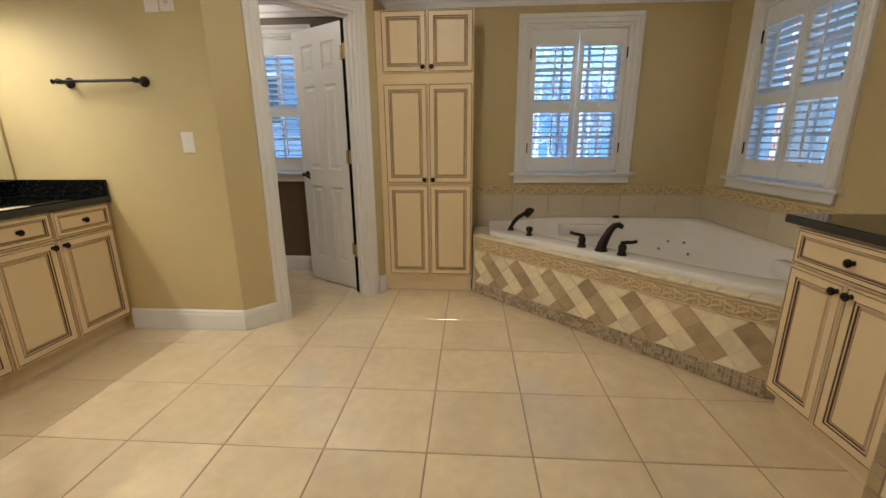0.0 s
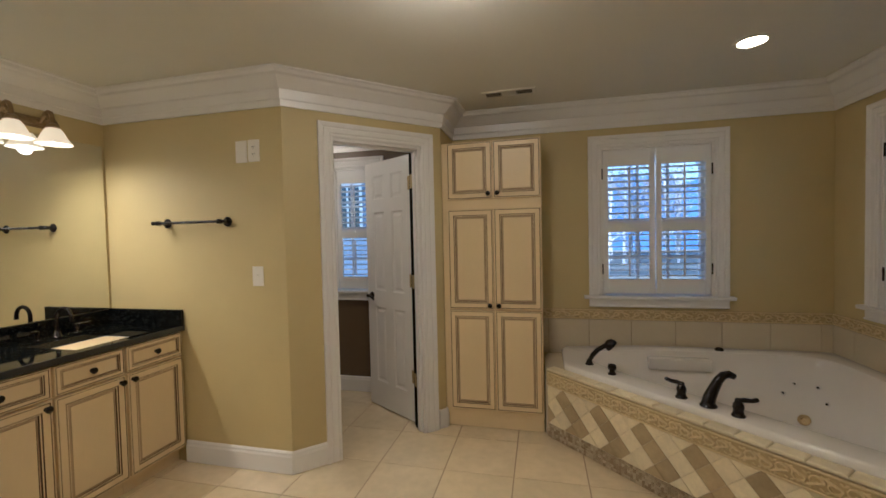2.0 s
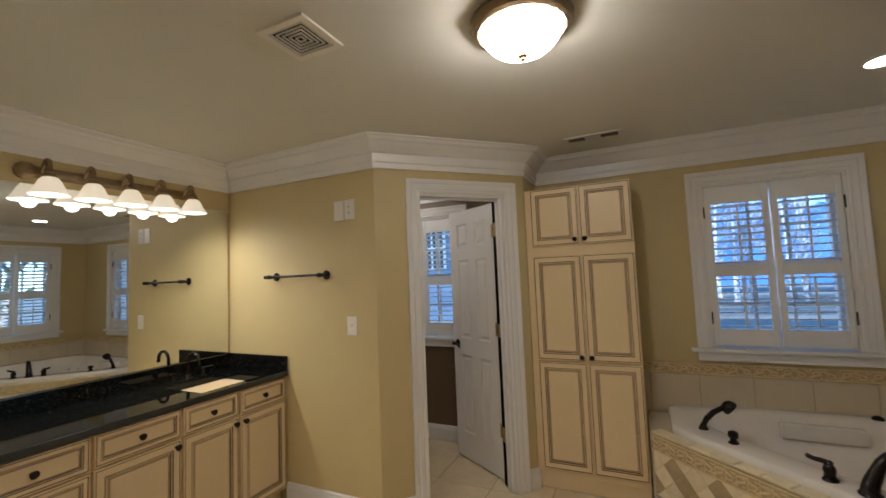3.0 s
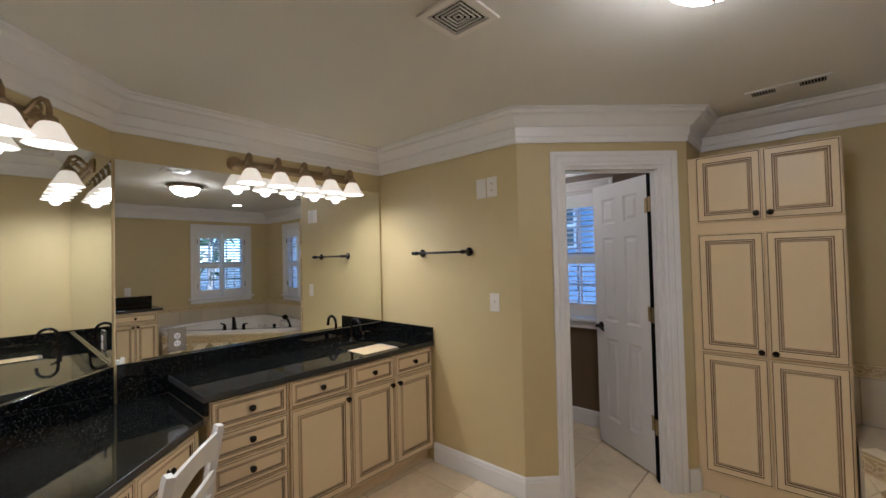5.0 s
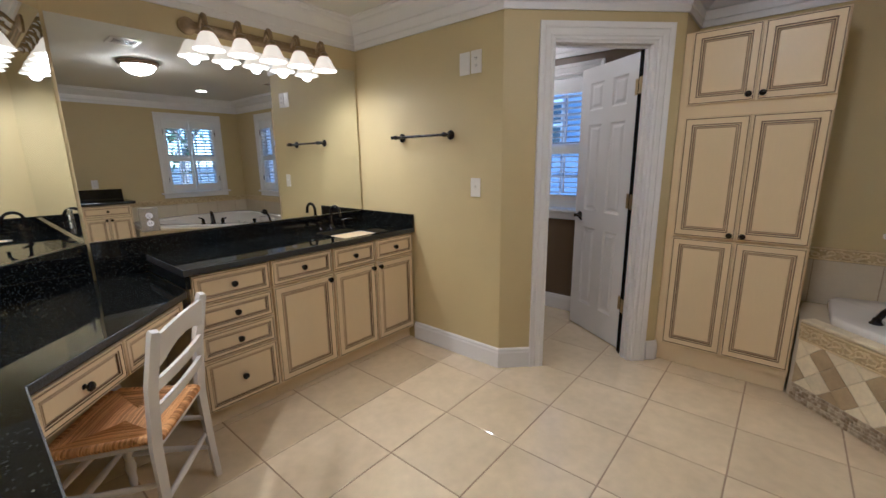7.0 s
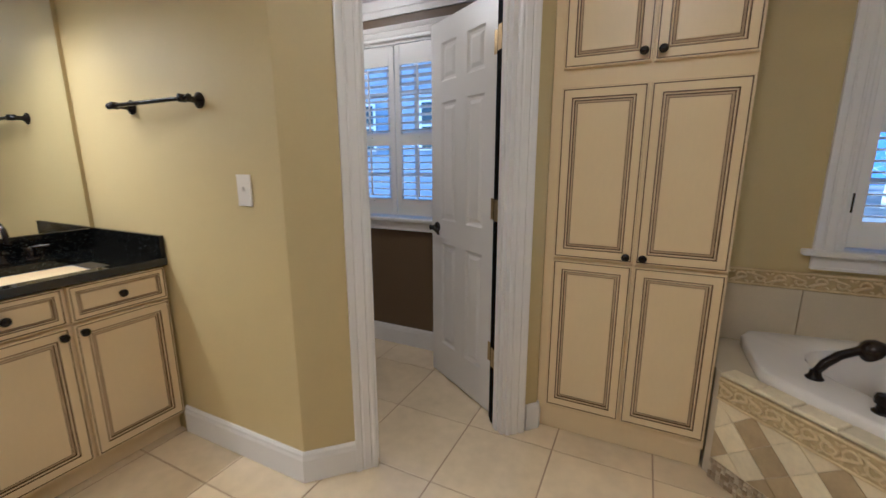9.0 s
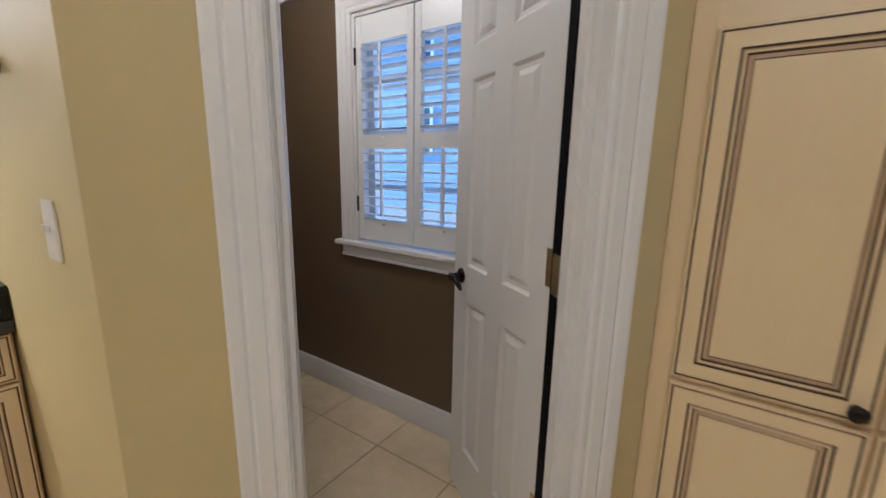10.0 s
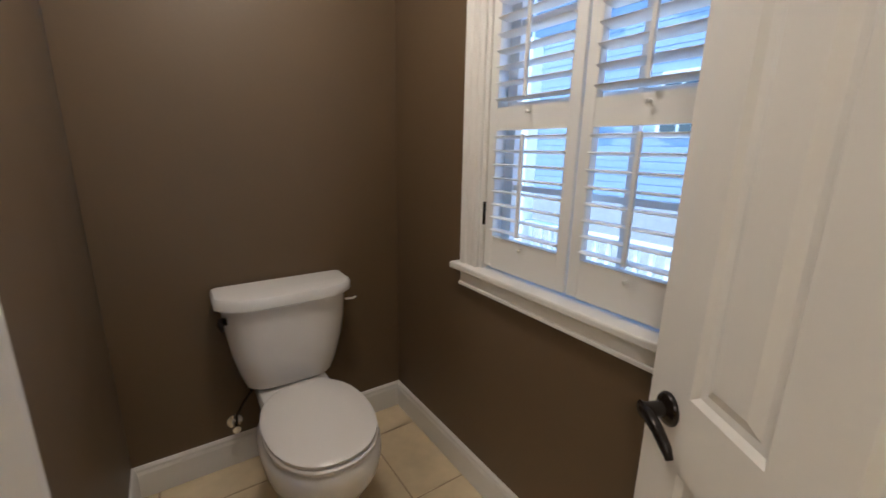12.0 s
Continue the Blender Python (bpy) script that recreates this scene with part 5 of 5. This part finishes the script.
# ---------------------------------------------------------------- tiled surfaces
def clip_poly(pts, z0, z1, x0, x1):
    for axis, lim, keep in ((1, z0, 1), (1, z1, -1), (0, x0, 1), (0, x1, -1)):
        out = []
        for i, p in enumerate(pts):
            q = pts[(i + 1) % len(pts)]
            ip, iq = (p[axis] - lim) * keep >= 0, (q[axis] - lim) * keep >= 0
            if ip:
                out.append(p)
            if ip != iq:
                t = (lim - p[axis]) / (q[axis] - p[axis])
                out.append((p[0] + t * (q[0] - p[0]), p[1] + t * (q[1] - p[1])))
        pts = out
        if len(pts) < 3:
            return []
    return pts


def flat_piece(pts, d, edge=0.0018):
    """Thin stone on a wall: front polygon in local xz, proud by d towards -y, with eased edges."""
    bm = bmesh.new()
    c = (sum(p[0] for p in pts) / len(pts), sum(p[1] for p in pts) / len(pts))
    a = [bm.verts.new((x, 0.0, z)) for x, z in pts]
    b = [bm.verts.new((x, -d + edge, z)) for x, z in pts]
    e = []
    for x, z in pts:
        r = math.hypot(x - c[0], z - c[1])
        k = max(0.3, 1 - edge / max(r, 1e-4))
        e.append(bm.verts.new((c[0] + (x - c[0]) * k, -d, c[1] + (z - c[1]) * k)))
    n = len(pts)
    for lo, hi in ((a, b), (b, e)):
        for i in range(n):
            bm.faces.new((lo[i], lo[(i + 1) % n], hi[(i + 1) % n], hi[i]))
    bm.faces.new(e)
    return bm


Z_MOS, Z_FIELD, Z_BORDER = 0.098, 0.362, 0.462
face = new("tub_front")
face.matrix_basis = TS
tagged(face, "travertine tiles set on edge in pale and tan stripes below the bath", "tile panel", kind="structure")
part("mortar_bed", boxes((0, TL, 0.0, 0.02, 0.003, 0.469)), MORTARBED, face)
A = 0.0985
for i in range(-6, 24):
    for j in range(-6, 24):
        u0, v0 = i * A + 0.0009, j * A + 0.0009
        u1, v1 = (i + 1) * A - 0.0009, (j + 1) * A - 0.0009
        quad = [((u + v) / math.sqrt(2), 0.23 + (u - v) / math.sqrt(2)) for u, v in ((u0, v0), (u1, v0), (u1, v1), (u0, v1))]
        pts = clip_poly(quad, Z_MOS + 0.002, Z_FIELD - 0.002, 0.003, TL - 0.002)
        if len(pts) >= 3:
            area = abs(sum(p[0] * q[1] - q[0] * p[1] for p, q in zip(pts, pts[1:] + pts[:1]))) / 2
            if area > 0.0001:
                mid_z = sum(p[1] for p in quad) / 4
                pale = mid_z > 0.12 if i % 2 == 0 else mid_z > 0.335 or mid_z < 0.12
                part("tile", flat_piece(pts[::-1], random.uniform(0.0042, 0.0062), 0.0016), STONEL if pale else STONED, face)

# mosaic skirting
CH = 0.0178
mos = bmesh.new()
for r in range(5):
    for k in range(int(TL / CH)):
        x, z = k * CH + 0.002, 0.006 + r * 0.0183
        vs = [mos.verts.new(v) for v in ((x, -0.001, z), (x + CH - 0.003, -0.001, z), (x + CH - 0.003, -0.001, z + 0.0158), (x, -0.001, z + 0.0158), (x + 0.001, -0.0075, z + 0.001), (x + CH - 0.004, -0.0075, z + 0.001), (x + CH - 0.004, -0.0075, z + 0.0148), (x + 0.001, -0.0075, z + 0.0148))]
        for f in ((4, 5, 6, 7), (0, 1, 5, 4), (1, 2, 6, 5), (2, 3, 7, 6), (3, 0, 4, 7)):
            mos.faces.new([vs[q] for q in f])
tagged(part("mosaic", mos, MOSAIC, face), "tiny tan stone mosaic chips", kind="stuff")


def relief(length, h, n):
    """Border strip with a raised running scroll between two beads."""
    bm = boxes((0, length, -0.008, 0, 0, h))
    for z in (0.006, h - 0.006):
        tube([(0, -0.009, z), (length, -0.009, z)], 0.005, 6, bm)
    step = length / n
    for k in range(n):
        x0 = step * k
        s = 1 if k % 2 else -1
        r0 = h * 0.29
        pts = [(x0 + step * 0.5 + (r0 - r0 * 0.09 * i) * math.cos(0.7 * i), -0.009, h / 2 + s * (r0 - r0 * 0.09 * i) * math.sin(0.7 * i)) for i in range(10)]
        tube(pts, [0.0062 - 0.0003 * i for i in range(10)], 5, bm)
        tube([(x0 - 0.002, -0.009, h / 2 - s * r0 * 0.9), (x0 + step * 0.25, -0.0095, h / 2 - s * r0 * 0.55), (x0 + step * 0.5 + r0, -0.009, h / 2)], [0.004, 0.0075, 0.005], 5, bm)
        for q, (lx, lz) in enumerate(((0.18, 0.20), (0.86, 0.22), (0.14, 0.76), (0.9, 0.74))):
            bmesh.ops.create_icosphere(bm, subdivisions=1, radius=0.5, matrix=Matrix.Translation((x0 + step * lx, -0.008, h * lz)) @ Matrix.Rotation(radians(35 * (1 if q % 2 else -1)), 4, "Y") @ Matrix.Diagonal((0.020, 0.010, 0.010, 1)))
    for k, f in enumerate(bm.faces):
        f.material_index = 0 if k < 6 else 1
    return bm


part("border", relief(TL, Z_BORDER - Z_FIELD - 0.004, 34), [BORDERBASE, BORDER], face, "carved scroll relief border", smooth=True, at=pose(0, -0.002, Z_FIELD + 0.002))
CAPM = [tile_mesh(0.1225, 0.076, 0.012, "cap_tile", STONEL, 0.004)]
for k in range(15):
    c = new("cap_tile", CAPM[0])
    c.parent = face
    c.matrix_basis = pose(0.064 + 0.127 * k, 0.026, 0.4825 + random.uniform(-0.0008, 0.0008), 0, 0, 0)

# splash tiles and relief border round the bath
for nm, m, length, off in (("splash_north", pose(0.080, NY, 0), EX - 0.080, 0.038), ("splash_east", pose(EX, NY, 0, 0, 0, -90), NY - 1.797, 0.20)):
    s = new(nm)
    s.matrix_basis = m
    tagged(s, "cream wall tiles with a carved scroll border above the bath", "wall tile", kind="structure")
    part("mortar_bed", boxes((0.0, length, -0.002, 0.0, 0.471, 0.746)), GROUT, s)
    x = off
    edges = [0.0] + [off + 0.3015 * k for k in range(12) if off + 0.3015 * k < length] + [length]
    for a, b in zip(edges, edges[1:]):
        if b - a > 0.02:
            part("tile", flat_piece([(a + 0.0015, 0.473), (a + 0.0015, 0.744), (b - 0.0015, 0.744), (b - 0.0015, 0.473)], 0.009), WALLTILE, s)
    part("border", relief(length, 0.078, round(length / 0.07)), [BORDERBASE, BORDER], s, "carved scroll relief border", smooth=True, at=pose(0, -0.001, 0.746))

# tiled shower wall beside the side cabinet
sh = new("shower_wall")
sh.matrix_basis = pose(1.345, 1.196, 0, 0, 0, -90)
tagged(sh, "low travertine-clad shower wall beside the cabinet", "wall", kind="structure")
part("core", boxes((0, 0.9, 0.010, 0.13, 0.003, 1.0)), MORTARBED, sh)
for r in range(10):
    for k in range(-1, 9):
        a = max(0.002, 0.1 * k + (0.05 if r % 2 else 0.0))
        b = min(0.898, 0.1 * (k + 1) + (0.05 if r % 2 else 0.0))
        if b - a > 0.02:
            part("tile", flat_piece([(a + 0.002, 0.1 * r + 0.004), (a + 0.002, 0.1 * r + 0.1), (b - 0.002, 0.1 * r + 0.1), (b - 0.002, 0.1 * r + 0.004)], 0.009), STONEL if (k + r) % 2 else STONED, sh, at=pose(0, 0.010, 0))

# brick courses of the wing
brick = bmesh.new()
box(brick, 0, 0.203, 0, 0.01, 0, 0.057)
BRM = bpy.data.meshes.new("brick")
brick.to_mesh(BRM)
brick.free()
BRM.materials.append(BRICK)
for r in range(26):
    for k in range(10):
        b = new("brick", BRM)
        b.parent = bw
        b.matrix_basis = pose(3.046, 4.36 + 0.2135 * k + (0.1 if r % 2 else 0.0), 0.55 + 0.0675 * r, 0, 0, 90)

# ---------------------------------------------------------------- floor
FX, FY, FP = -0.105, 1.779, 0.4152
slab = part("floor", prism([(-2.95, -1.05), (EX + 0.1, -1.05), (EX + 0.1, 3.80), (-2.95, 3.80)], -0.15, -0.0025), GROUT)
tagged(slab, "large cream square floor tiles with brown grout", "floor", kind="structure")
FT = tile_mesh(FP - 0.0055, FP - 0.0055, 0.006, "tile", TILE)
for i in range(-7, 6):
    for j in range(-7, 6):
        x, y = FX + (i + 0.5) * FP, FY + (j + 0.5) * FP
        if -2.95 < x < EX + 0.1 and -1.0 < y < 3.85:
            t = new("tile", FT)
            t.parent = slab
            t.matrix_basis = pose(x, y, random.uniform(-0.0003, 0.0003), 0, 0, random.choice((0, 90, 180, 270)))
